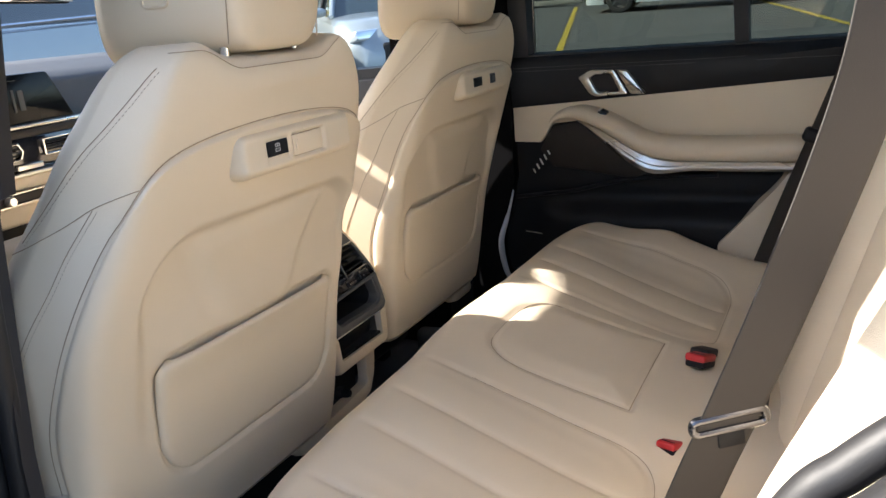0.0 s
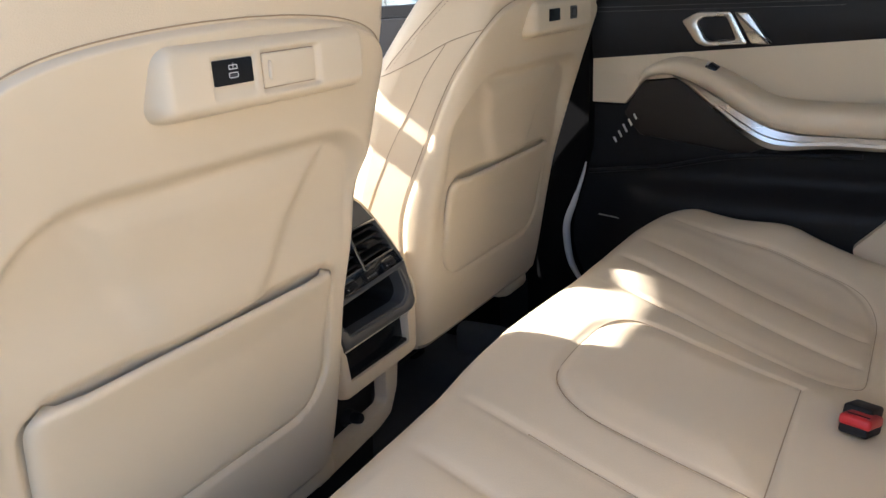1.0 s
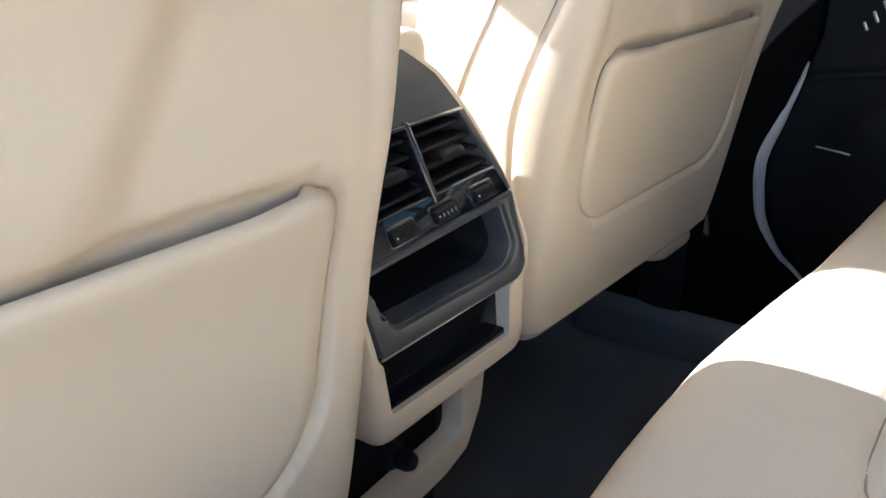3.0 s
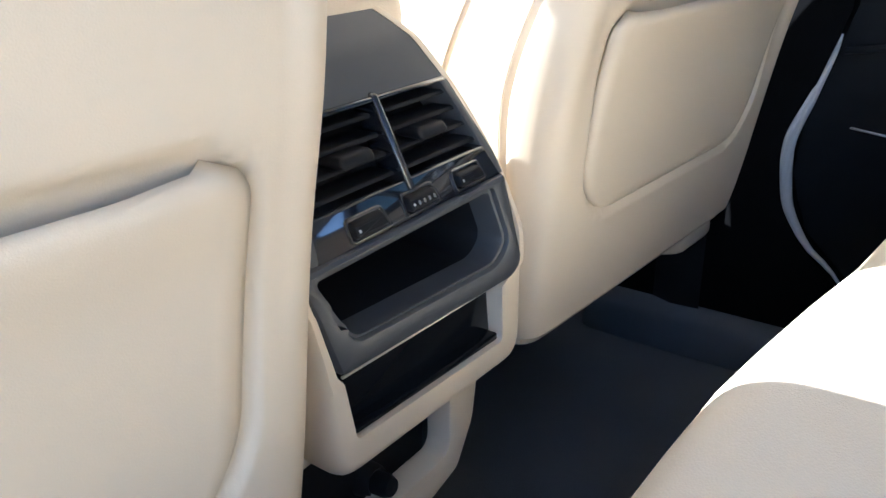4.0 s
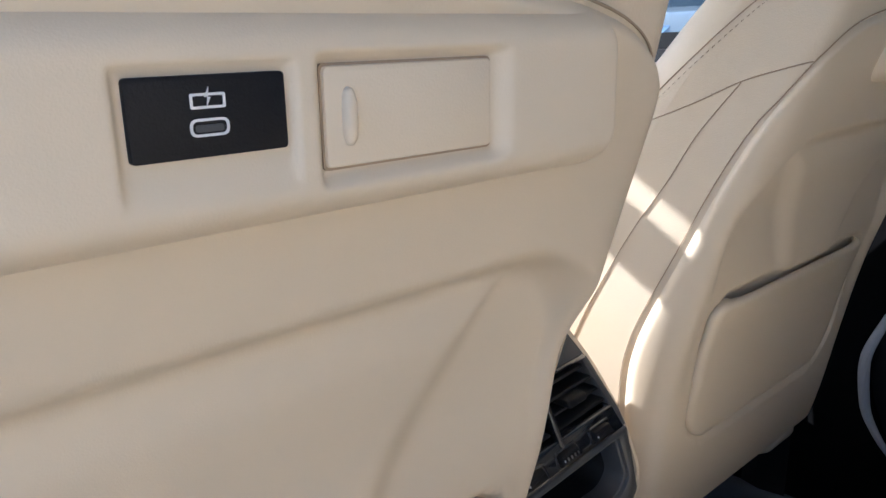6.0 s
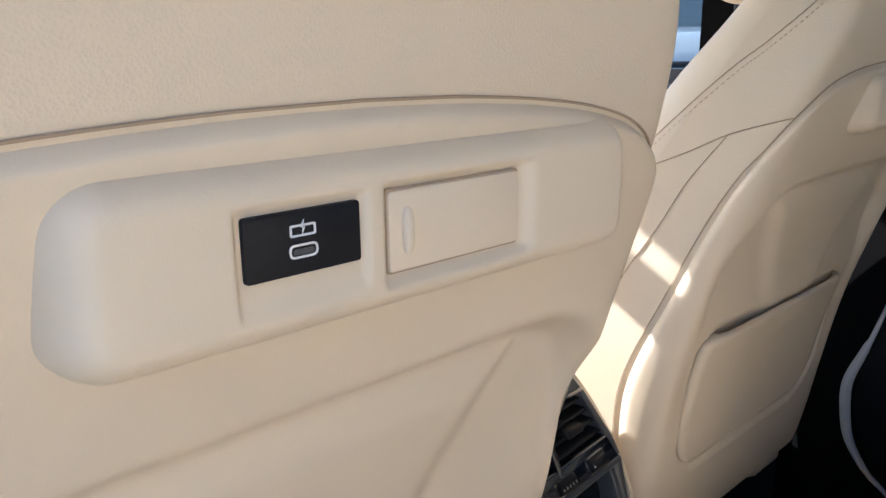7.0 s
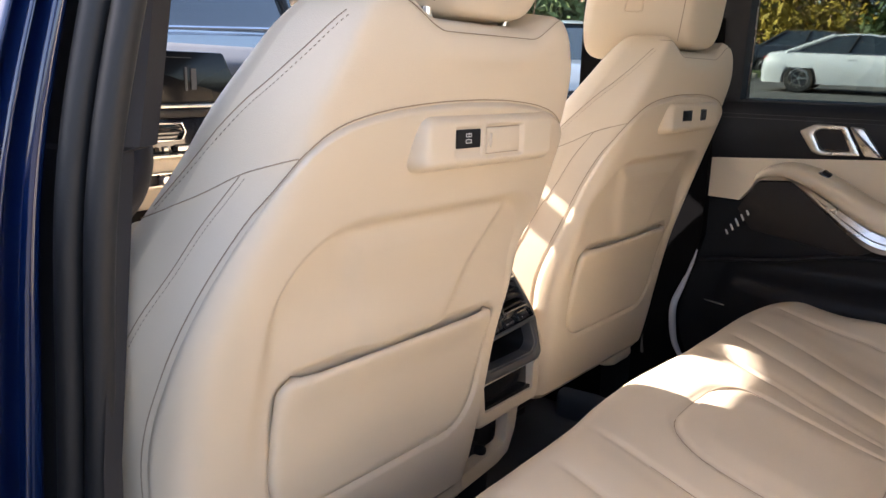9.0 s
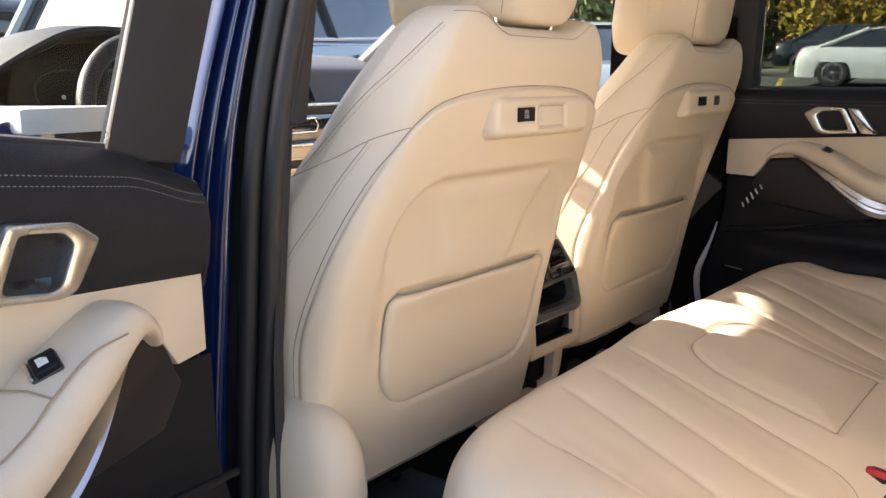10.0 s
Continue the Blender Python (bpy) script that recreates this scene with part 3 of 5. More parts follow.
        part("port_hole", slab(rounded([(cx_ - 0.0034, cz_ - 0.0034), (cx_ + 0.0034, cz_ - 0.0034), (cx_ + 0.0034, cz_ - 0.0018), (cx_ - 0.0034, cz_ - 0.0018)], 0.0007), face + 0.0017, face + 0.002), GREYP, house, m=m)
        part("bolt_icon", slab([(cx_ - 0.0003, cz_ + 0.0022), (cx_ + 0.0007, cz_ + 0.0042), (cx_ + 0.0001, cz_ + 0.0042), (cx_ + 0.0004, cz_ + 0.0064), (cx_ - 0.0008, cz_ + 0.0042), (cx_, cz_ + 0.0042)], face + 0.0017, face + 0.0021), WHITE, house, m=m)
        gx0, gx1, gz0, gz1 = -0.0045, 0.062, 1.1625, 1.194
        face = -0.0038
        cap = part("socket_cap", slab(rounded([(gx0 + 0.004, gz0 + 0.003), (gx1 - 0.003, gz0 + 0.003), (gx1 - 0.003, gz1 - 0.003), (gx0 + 0.004, gz1 - 0.003)], 0.0018), face, face + 0.0026, 0.0008), SHELL, house, "beige blanking cap", m=m)
        part("cap_gap", slab(rounded([(gx0 + 0.0034, gz0 + 0.0023), (gx1 - 0.0024, gz0 + 0.0023), (gx1 - 0.0024, gz1 - 0.0023), (gx0 + 0.0034, gz1 - 0.0023)], 0.0018), face, face + 0.0014), SEAM, house, m=m)
        part("cap_grip", blob(0.0021, 0.0075, 0.0024, 2.6, (gx0 + 0.011, (gz0 + gz1) / 2, face + 0.0028), 20, 14), SHELL, house, m=m)
    else:
        part("usb_plate", slab(rounded([(0.032, uz0 - 0.001), (0.056, uz0 - 0.001), (0.056, uz1 + 0.001), (0.032, uz1 + 0.001)], 0.0012), face, face + 0.0018, 0.0003), GREYP, house, "dark socket plate", m=m)
        part("socket_rim", ring(rounded([(0.034, uz0 + 0.002), (0.054, uz0 + 0.002), (0.054, uz1 - 0.002), (0.034, uz1 - 0.002)], 0.002), rounded([(0.0355, uz0 + 0.0035), (0.0525, uz0 + 0.0035), (0.0525, uz1 - 0.0035), (0.0355, uz1 - 0.0035)], 0.001), face + 0.0015, face + 0.0028), RUBBER, house, m=m)

    # headrest on two posts
    rows = []
    for y, hw_, zc, hh in ((-0.024, 0.02, 1.40, 0.03), (-0.0235, 0.060, 1.40, 0.075), (-0.021, 0.074, 1.402, 0.090), (-0.015, 0.081, 1.405, 0.097), (-0.004, 0.087, 1.408, 0.101), (0.02, 0.096, 1.41, 0.105), (0.05, 0.108, 1.412, 0.110), (0.08, 0.120, 1.41, 0.116), (0.105, 0.128, 1.41, 0.119), (0.13, 0.130, 1.405, 0.119), (0.15, 0.124, 1.40, 0.112), (0.162, 0.105, 1.40, 0.095), (0.167, 0.07, 1.40, 0.06), (0.168, 0.02, 1.40, 0.02)):
        rows.append([(0.012 + hw_ * powsin(2 * math.pi * i / 44, 4.0)[0], y - 0.12 * (zc - 1.40 + hh * powsin(2 * math.pi * i / 44, 4.0)[1]) + 0.012, zc - 0.012 + hh * powsin(2 * math.pi * i / 44, 4.0)[1]) for i in range(44)])
    head = part("headrest", grid_bm(rows, True, True), LEATHER, seat, "beige leather headrest", m0, sharp=80)
    for s in (-1, 1):
        part("headrest_post", tube([(0.012 + s * 0.064, 0.038, 1.24), (0.012 + s * 0.064, 0.036, 1.325)], 0.0065, 12), CHROME, seat, "chrome headrest post", m0)
        part("post_collar", tube([(0.012 + s * 0.064, 0.038, 1.268), (0.012 + s * 0.064, 0.038, 1.280)], 0.011, 12), BLACK, seat, "", m0)
        loop = rounded([(0.050, 1.352), (0.078, 1.352), (0.073, 1.425), (0.057, 1.425)], 0.007)
        part("headrest_button", tube([(0.012 + s * (0.1012 + 0.38 * (y - 0.03)), y - 0.12 * (z - 1.4) + 0.012, z) for y, z in loop], 0.0018, 6, True), SHELL, head, "", m0)
        part("headrest_seam", tube([(0.012 + s * 0.0835, 0.002 - 0.12 * (z - 1.4), z - 0.012) for z in (1.318 + 0.014 * k for k in range(13))], 0.0007, 5), SEAM, head, "", m0)

    # seat base below: cushion, side cover, lower frame and rail
    inward = -1 if cx > 0 else 1
    part("seat_cushion", blob(0.25, 0.29, 0.085, 3.2, (0, 0.47, 0.68)), LEATHER, seat, "beige leather seat cushion", m0)
    part("base_frame", boxb(-0.2, 0.2, 0.36, 0.66, 0.48, 0.64, 0.02), BLACK, seat, "", m0)
    for s in (-1, 1):
        part("seat_rail", boxb(s * 0.19 - 0.025, s * 0.19 + 0.025, 0.44, 0.72, 0.40, 0.43, 0.008), BLACK, seat, "", m0)
    part("rail_cover", box(0.10, 0.05, 0.07, 0.018, 3), SHELL, seat, "beige rail cover", m0 @ pose(0.185, 0.205, 0.648, -16, 0, 0))
    YZ = m0 @ Matrix(((0, 0, 1, 0), (1, 0, 0, 0), (0, 1, 0, 0), (0, 0, 0, 1)))
    cover = rounded([(0.10, 0.60), (0.20, 0.74), (0.30, 0.78), (0.75, 0.70), (0.78, 0.56), (0.30, 0.52), (0.14, 0.53)], 0.05, 6)
    out = -inward
    if not usb_open:
        part("side_cover", slab(cover, min(out * 0.235, out * 0.275), max(out * 0.235, out * 0.275), 0.012 if out > 0 else 0.0, 3), SHELL, seat, "beige plastic side cover", YZ)
    if not usb_open:
        part("hinge_cover", blob(0.050, 0.105, 0.108, 2.5), SHELL, seat, "round beige hinge cover", m0 @ Matrix.Translation((out * 0.285, 0.168, 0.716)))
    if usb_open:
        part("hinge_cover", lathe([(0.0, 0.004), (0.072, 0.0035), (0.077, 0.002), (0.078, 0.0)], 36), SHELL, seat, "round beige hinge cover", m0 @ pose(inward * 0.222, 0.24, 0.715, 0, inward * 90, 0))
    return seat


def side_point(s, y, z, off=0.0004):
    """The point of the seat's side at y, z: s is -1 on its left."""
    lo, hi = radians(20), radians(150)
    for k in range(24):
        mid = (lo + hi) / 2
        if seat_point(mid, z)[0].y < y:
            lo = mid
        else:
            hi = mid
    return sum_point(s * lo, z, off)


def sum_point(a, z, off=0.0004):
    q, n = seat_point(a, z)
    return q + n * off


def stitches(name, pts, parent, m, gap=0.55, thread=None, thick=0.0006):
    """A row of short threads along pts, in one mesh."""
    bm = bmesh.new()
    for a, b in zip(pts[::1], pts[1::1]):
        b = a + (b - a) * gap
        t = (b - a).normalized()
        s = t.cross(Vector((0.2, -1, 0.3))).normalized() * thick
        w = t.cross(s)
        q = [bm.verts.new(p + k) for p in (a, b) for k in (s, w, -s)]
        for i in range(3):
            j = (i + 1) % 3
            bm.faces.new((q[i], q[j], q[3 + j], q[3 + i]))
    return part(name, bm, thread or THREAD, parent, "", m)


driver = front_seat(-0.370, 0.0, False)
passenger = front_seat(0.366, 0.0, True)


# ---- rear bench ----
BENCH = Matrix.Translation((0, -0.1, 0)) @ Matrix.Rotation(CAR_TURN, 4, "Z") @ Matrix.Translation((0, 0.1, 0))
EDGE = ease([0.0, 0.1, 0.2, 0.4, 0.5, 0.58, 0.66], [0.002, -0.003, -0.012, -0.016, -0.023, -0.041, -0.078])      # how far the front edge stands forward
CZ = ease([-0.60, -0.50, -0.42, -0.36, -0.25, -0.15, -0.09, -0.067, -0.05, -0.037, -0.028], [0.70, 0.715, 0.731, 0.744, 0.772, 0.799, 0.813, 0.815, 0.811, 0.80, 0.785])
OZ = ease([-0.60, -0.50, -0.42, -0.36, -0.25, -0.15, -0.09, -0.067, -0.05, -0.037, -0.028], [0.668, 0.683, 0.700, 0.718, 0.755, 0.791, 0.811, 0.815, 0.811, 0.80, 0.785])
RIBS = (0.195, 0.300, 0.395, 0.525)


def centre_edge(x, y):
    """Signed distance to the outline of the middle seat pad (inside is positive)."""
    cx_, hx, y0, y1, r = 0.010, 0.126, -0.137, -0.380, 0.075
    dx, dy = abs(x - cx_) - (hx - r), y - (y0 - r)
    if dy > 0 and dx > 0:
        return r - math.hypot(dx, dy)
    return min(hx - abs(x - cx_), y0 - y if dx <= 0 or dy > 0 else 9, y - y1)


def insert_edge(ax, y):
    """Signed distance to the outline of an outer seat's channelled insert."""
    c, hx, y1, r = 0.36, 0.165, -0.447, 0.08
    dx, dy = abs(ax - c) - (hx - r), (y1 + r) - y
    if dx > 0 and dy > 0:
        return r - math.hypot(dx, dy)
    return min(hx - abs(ax - c), y - y1)


def cushion_z(x, y):
    """Height of the bench; y is counted from a straight front edge."""
    ax = abs(x - 0.01)
    f = sstep(0.10, 0.26, ax)
    z = CZ(y) * (1 - f) + OZ(y) * f
    z += 0.056 * sstep(0.44, 0.60, ax) * sstep(-0.08, -0.30, y)
    edge = centre_edge(x, y)
    groove = math.exp(-(edge / 0.0045) ** 2) * 0.0045
    z += 0.007 * sstep(0, 0.05, edge)
    fade = sstep(-0.055, -0.12, y)
    if edge < -0.01:
        e = insert_edge(ax, y)
        groove = max(groove, 0.0042 * math.exp(-(e / 0.0055) ** 2) * fade)
        if e > 0:
            for rx in RIBS[1:-1]:
                groove = max(groove, 0.0036 * math.exp(-((ax - rx) / 0.006) ** 2) * fade * sstep(0.0, 0.02, e))
            for mid, w in ((0.247, 0.035), (0.347, 0.032), (0.46, 0.045)):
                z += 0.0045 * max(0.0, 1 - ((ax - mid) / (w + 0.015)) ** 2) * fade * sstep(0.0, 0.05, e)
    z += 0.0015 * noise.noise((x * 14, y * 14, 3)) + 0.003 * noise.noise((x * 4, y * 4, 7))
    return z - groove


def rear_bench():
    bench = thing("rear_bench", "beige leather rear bench with stitched channels, sunlit in the middle", "car seat", (0, -0.4, 0.42))
    rows = []
    nx, ny = 300, 150
    for j in range(ny + 1):
        t = j / ny
        row = []
        for i in range(nx + 1):
            x = -0.665 + 1.33 * i / nx
            if t < 0.14:                      # rolled front
                a = (1 - t / 0.14)
                y, z = -0.028 + 0.014 * math.sin(math.pi * min(1, a * 1.2)) - 0.045 * a**3, 0.785 - 0.31 * a
            else:
                y = -0.028 - 0.66 * (t - 0.14) / 0.86
                z = cushion_z(x, y)
            y += EDGE(abs(x)) * (1 - sstep(-0.10, -0.40, y))
            e = max(0.0, (abs(x) - 0.50) / 0.165)      # rounded outer ends
            z -= 0.04 * e**6
            row.append(BENCH @ Vector((x, y, z)))
        rows.append(row)
    part("cushion", grid_bm(rows), LEATHER, bench, "beige leather bench cushion", sharp=80)
    def lay(x, y):
        """A point on the leather: y from the straight front edge."""
        return BENCH @ Vector((x, y + EDGE(abs(x)) * (1 - sstep(-0.10, -0.40, y)), cushion_z(x, y) + 0.0006))

    pad = rounded([(-0.116, -0.380), (-0.116, -0.137), (0.136, -0.137), (0.136, -0.380)], [0.004, 0.075, 0.075, 0.004], 10)
    loop = []
    for (ax, ay), (bx, by) in zip(pad, pad[1:] + pad[:1]):
        n = max(1, int(math.hypot(bx - ax, by - ay) / 0.012))
        loop += [lay(ax + (bx - ax) * k / n, ay + (by - ay) * k / n) for k in range(n)]
    part("pad_seam", tube(loop, 0.0008, 5, True), SEAM, bench)
    for s in (-1, 1):
        run = rounded([(0.195, -0.15), (0.195, -0.447), (0.525, -0.447), (0.525, -0.15)], [0.001, 0.08, 0.08, 0.001], 12)
        line = []
        for (ax, ay), (bx, by) in zip(run, run[1:]):
            n = max(1, int(math.hypot(bx - ax, by - ay) / 0.012))
            line += [lay(0.01 + s * (ax + (bx - ax) * k / n), ay + (by - ay) * k / n) for k in range(n)]
        part("insert_seam", tube(line, 0.0006, 5), SEAM, bench)
    for s in (-1, 1):
        part("cushion_side", boxb(s * 0.650 - 0.012, s * 0.650 + 0.012, -0.58, -0.12, 0.46, 0.70, 0.01), LEATHER, bench, "", BENCH)
    part("bench_base", boxb(-0.62, 0.62, -0.62, -0.14, 0.41, 0.56, 0.02), BLACK, bench, "", BENCH)
    # backrest: three padded panels leaning back
    for x0, x1, name in ((-0.63, -0.15, "backrest"), (-0.145, 0.145, "backrest"), (0.15, 0.63, "backrest")):
        rows = []
        for j in range(21):
            t = j / 20
            row = []
            for i in range(25):
                s = -1 + 2 * i / 24
                x = (x0 + x1) / 2 + (x1 - x0) / 2 * s
                puff = 0.05 * (1 - s**6) * (1 - (2 * t - 1) ** 8)
                row.append((x, -0.69 - 0.17 * t + puff + 0.02 * s**2 * (1 - t), 0.62 + 0.64 * t))
            rows.append(row)
        bk = part("backrest", grid_bm(rows), LEATHER, bench, "beige leather rear backrest", sharp=80)
        bk.modifiers.new("thick", "SOLIDIFY").thickness = 0.09
        bk.modifiers["thick"].offset = -1
    # side bolsters beside the door openings
    pts = [(-0.655, -0.53, 0.64), (-0.665, -0.575, 0.85), (-0.66, -0.655, 1.05), (-0.64, -0.74, 1.25)]
    part("side_bolster", tube(spline(pts), [0.05 + 0.02 * math.sin(math.pi * k / 24) for k in range(25)], 20), LEATHER, bench, "beige leather side bolster")
    wedge = rounded([(-0.450, 0.755), (-0.60, 0.922), (-0.71, 1.20), (-0.85, 1.20), (-0.72, 0.62), (-0.50, 0.62)], [0.01, 0.06, 0.03, 0.03, 0.03, 0.03], 6)
    part("side_bolster", slab(wedge, 0.625, 0.70, 0.014, 4), LEATHER, bench, "beige leather side bolster", Matrix(((0, 0, 1, 0), (1, 0, 0, 0), (0, 1, 0, 0), (0, 0, 0, 1))))
    return bench


bench = rear_bench()


def buckle(x, y, z, turn, twin):
    ob = thing("seat_belt_buckle", "red and black seat belt buckle on the bench", "buckle", (x, y, z), "belt buckles")
    m = pose(x, y, z, 18, 0, turn) @ Matrix.Scale(1.0 if twin else 0.82, 4)
    part("buckle_body", box(0.032, 0.050, 0.016, 0.004, 3, (0, 0, -0.004)), BLACK, ob, "", m)
    part("release_button", box(0.034, 0.050, 0.013, 0.0045, 4, (0, 0.002, 0.004)), RED, ob, "red release button", m)
    part("button_groove", box(0.024, 0.003, 0.002, 0.0005, 2, (0, 0.016, 0.0104)), BLACK, ob, "", m)
    if twin:
        part("buckle_body", box(0.032, 0.046, 0.016, 0.004, 3, (0.008, -0.030, 0.008)), BLACK, ob, "black second buckle", m)
    return ob


buckle(0.040, -0.456, 0.741, 70, True)
buckle(-0.183, -0.432, 0.708, 70, False)


def belt_strip(name, label, pts, width, across, group):
    """A webbing strap along pts, width metres wide along the vector across."""
    ob = thing(name, label, "seat belt", pts[0], group)
    rows = []
    for p in spline(pts, 10):
        w = Vector(across).normalized() * width / 2
        rows.append([p - w, p - w * 0.9 + Vector((0, 0.0008, 0.0004)), p, p + w * 0.9 + Vector((0, 0.0008, 0.0004)), p + w])
    st = part("webbing", grid_bm(rows), FABRIC, ob, "brown-grey belt webbing")
    st.modifiers.new("thick", "SOLIDIFY").thickness = 0.0015
    return ob


left_belt = belt_strip("seat_belt", "brown-grey rear seat belt hanging beside the bench with a metal tongue", [(-0.620, -0.615, 1.36), (-0.606, -0.601, 1.25), (-0.591, -0.562, 1.11), (-0.595, -0.524, 1.0), (-0.600, -0.498, 0.93), (-0.605, -0.468, 0.84), (-0.61, -0.45, 0.74)], 0.046, (0.42, -0.88, -0.18), "rear belts")


def tongue(parent, m):
    loop = rounded([(-0.030, -0.006), (0.030, -0.006), (0.030, 0.006), (-0.030, 0.006)], 0.0058, 6)
    part("belt_tongue", tube([m @ Vector((a, 0, b)) for a, b in loop], 0.0036, 10, True), DARKCHROME, parent, "chrome belt tongue")
    part("tongue_blade", box(0.022, 0.004, 0.02, 0.001, 2, (0, 0, -0.012)), BLACK, parent, "", m)


tongue(left_belt, pose(-0.594, -0.519, 0.986, 0, -8, -66))
MIDDLE = [(0.085, -0.74, 1.18), (0.055, -0.625, 0.95), (0.028, -0.565, 0.812), (-0.02, -0.552, 0.752), (-0.06, -0.545, 0.712)]
middle_belt = belt_strip("seat_belt", "black middle seat belt with a tongue hanging over the backrest", MIDDLE, 0.030, (-0.28, -0.72, -0.48), "rear belts")
part("tongue_grip", blob(0.011, 0.009, 0.022, 2.6), BLACK, middle_belt, "black plastic tongue grip", Matrix.Translation(MIDDLE[2]) @ pose(0, 0.006, 0, 0, 28, 0))
part("belt_tongue", tube([Vector(MIDDLE[2]) + Vector((a * 0.85 - 0.012, 0.012, -0.034 + b + a * 0.5)) for a, b in rounded([(-0.010, -0.012), (0.010, -0.012), (0.010, 0.012), (-0.010, 0.012)], 0.004)], 0.0022, 6, True), CHROME, middle_belt, "chrome belt tongue")
right_belt = belt_strip("seat_belt", "black rear seat belt hanging beside the bench", [(0.56, -0.765, 1.36), (0.57, -0.735, 1.26), (0.58, -0.645, 1.0), (0.58, -0.605, 0.89), (0.58, -0.54, 0.70)], 0.046, (0.30, -0.9, -0.3), "rear belts")
part("belt_guide", box(0.03, 0.07, 0.03, 0.008, 3), BLACK, right_belt, "black plastic belt guide", pose(0.575, -0.652, 1.01, 20, 0, 0))


# ---- rear of the centre console ----
XZ = Matrix(((1, 0, 0, 0), (0, 0, -1, 0), (0, 1, 0, 0), (0, 0, 0, 1)))   # (a, b, h) -> x = a, z = b, y = -h


def console():
    con = thing("centre_console", "beige and black centre console with rear air vents and trays", "console", (0.005, 0.4, 0.5))
    CX = 0.008

    def skin_y(z):
        return 0.147 + 0.02 * (0.80 - z) + 0.010 * sstep(0.80, 0.852, z) + 0.50 * max(0.0, z - 0.848) + 0.6 * max(0.0, z - 0.945)

    def face(name, bm, material, label="", parent=con, y=None):
        """(x, z, h) drawn on the leaning face: h stands out of it."""
        for v in bm.verts:
            x, z, h = v.co
            v.co = (x + CX - 0.008 * sstep(0.80, 0.86, z), (skin_y(z) if y is None else y) - h, z)
        return part(name, bm, material, parent, label)

    # beige casing: a rim with deep sides; each corner as outer x, z, radius and inner x, z, radius
    corners = [(-0.104, 0.710, 0.018, -0.088, 0.7365, 0.004), (0.105, 0.697, 0.022, 0.074, 0.7235, 0.006), (0.105, 0.770, 0.02, 0.0715, 0.770, 0.002), (0.105, 0.785, 0.006, 0.0955, 0.779, 0.006), (0.100, 0.812, 0.01, 0.0935, 0.812, 0.01), (0.097, 0.865, 0.02, 0.0915, 0.862, 0.02), (0.083, 0.915, 0.02, 0.077, 0.910, 0.02), (0.060, 0.955, 0.015, 0.055, 0.948, 0.01), (0.045, 0.972, 0.006, 0.042, 0.964, 0.004)]
    corners += [(-0.045, 0.972, 0.006, -0.042, 0.964, 0.004), (-0.060, 0.955, 0.015, -0.055, 0.948, 0.01), (-0.083, 0.915, 0.02, -0.077, 0.910, 0.02), (-0.103, 0.865, 0.02, -0.096, 0.862, 0.02), (-0.111, 0.834, 0.01, -0.106, 0.834, 0.01), (-0.111, 0.79, 0.006, -0.1015, 0.787, 0.004), (-0.1105, 0.78, 0.02, -0.0955, 0.7795, 0.002)]
    outer = rounded([c[:2] for c in corners], [c[2] for c in corners], 5)
    inner = rounded([c[3:5] for c in corners], [c[5] for c in corners], 5)
    rows = []
    for h, f in ((-0.30, 0.0), (-0.05, 0.0), (-0.012, 0.0), (-0.006, 0.06), (-0.002, 0.18), (0.0, 0.36), (0.0, 1.0), (-0.03, 1.0)):
        rows.append([(xo + (xi - xo) * f, zo + (zi - zo) * f, h) for (xo, zo), (xi, zi) in zip(outer, inner)])
    face("casing", grid_bm(rows, True), SHELL, "beige console casing")
    part("armrest_lid", boxb(-0.085, 0.082, 0.222, 0.62, 0.930, 0.976, 0.016, 4), LEATHER, con, "beige leather armrest lid")
    part("console_body", boxb(CX - 0.100, CX + 0.100, 0.36, 1.0, 0.42, 0.93, 0.02), SHELL, con, "beige console body")
    # dark upper panel
    rows = []
    for z, w in ((0.9165, 0.0745), (0.922, 0.0715), (0.93, 0.0665), (0.94, 0.0605), (0.945, 0.0572), (0.950, 0.0535), (0.957, 0.0475), (0.9635, 0.0415)):
        rows.append([(w * k / 6, z, -0.0005) for k in range(-6, 7)])
    rows.insert(0, [(x, z, -0.02) for x, z, h in rows[0]])
    rows.append([(x, z, -0.02) for x, z, h in rows[-1]])
    face("top_panel", grid_bm(rows), GREYP, "dark upper panel")
    for s in (-1, 1):
        rail = [(0.066, 0.917), (0.075, 0.917), (0.094, 0.865), (0.095, 0.850), (0.086, 0.850), (0.083, 0.872)]
        rail = [(s * x, z) for x, z in (rail if s > 0 else rail[::-1])]
        face("vent_side", slab(rail, -0.03, 0.0005, 0.002), GREYP)
    face("vent_cavity", slab([(-0.09, 0.868), (0.09, 0.868), (0.07, 0.919), (-0.07, 0.919)], -0.05, -0.035), BLACK)
    face("vent_divider", box(0.006, 0.056, 0.022, 0.0022, 3, (0, 0.893, -0.008)), GLOSS)
    for s in (-1, 1):
        for k in range(4):
            v = 0.8755 + 0.0110 * k
            w = 0.0825 - 0.36 * (v - 0.872)
            face("vent_slat", box(w - 0.004, 0.0026, 0.018, 0.0009, 2, (s * (w / 2 + 0.003), v, -0.012)), BLACK)
        face("vent_tab", box(0.028, 0.0075, 0.022, 0.003, 3, (s * 0.036, 0.892, -0.005)), BLACK)
    face("vent_rim", box(0.142, 0.003, 0.018, 0.001, 2, (0, 0.9175, -0.007)), GLOSS)
    # control strip
    face("control_strip", slab([(-0.090, 0.850), (0.090, 0.850), (0.084, 0.871), (-0.084, 0.871)], -0.02, 0.001, 0.0015), GLOSS, "glossy blue-black control strip")
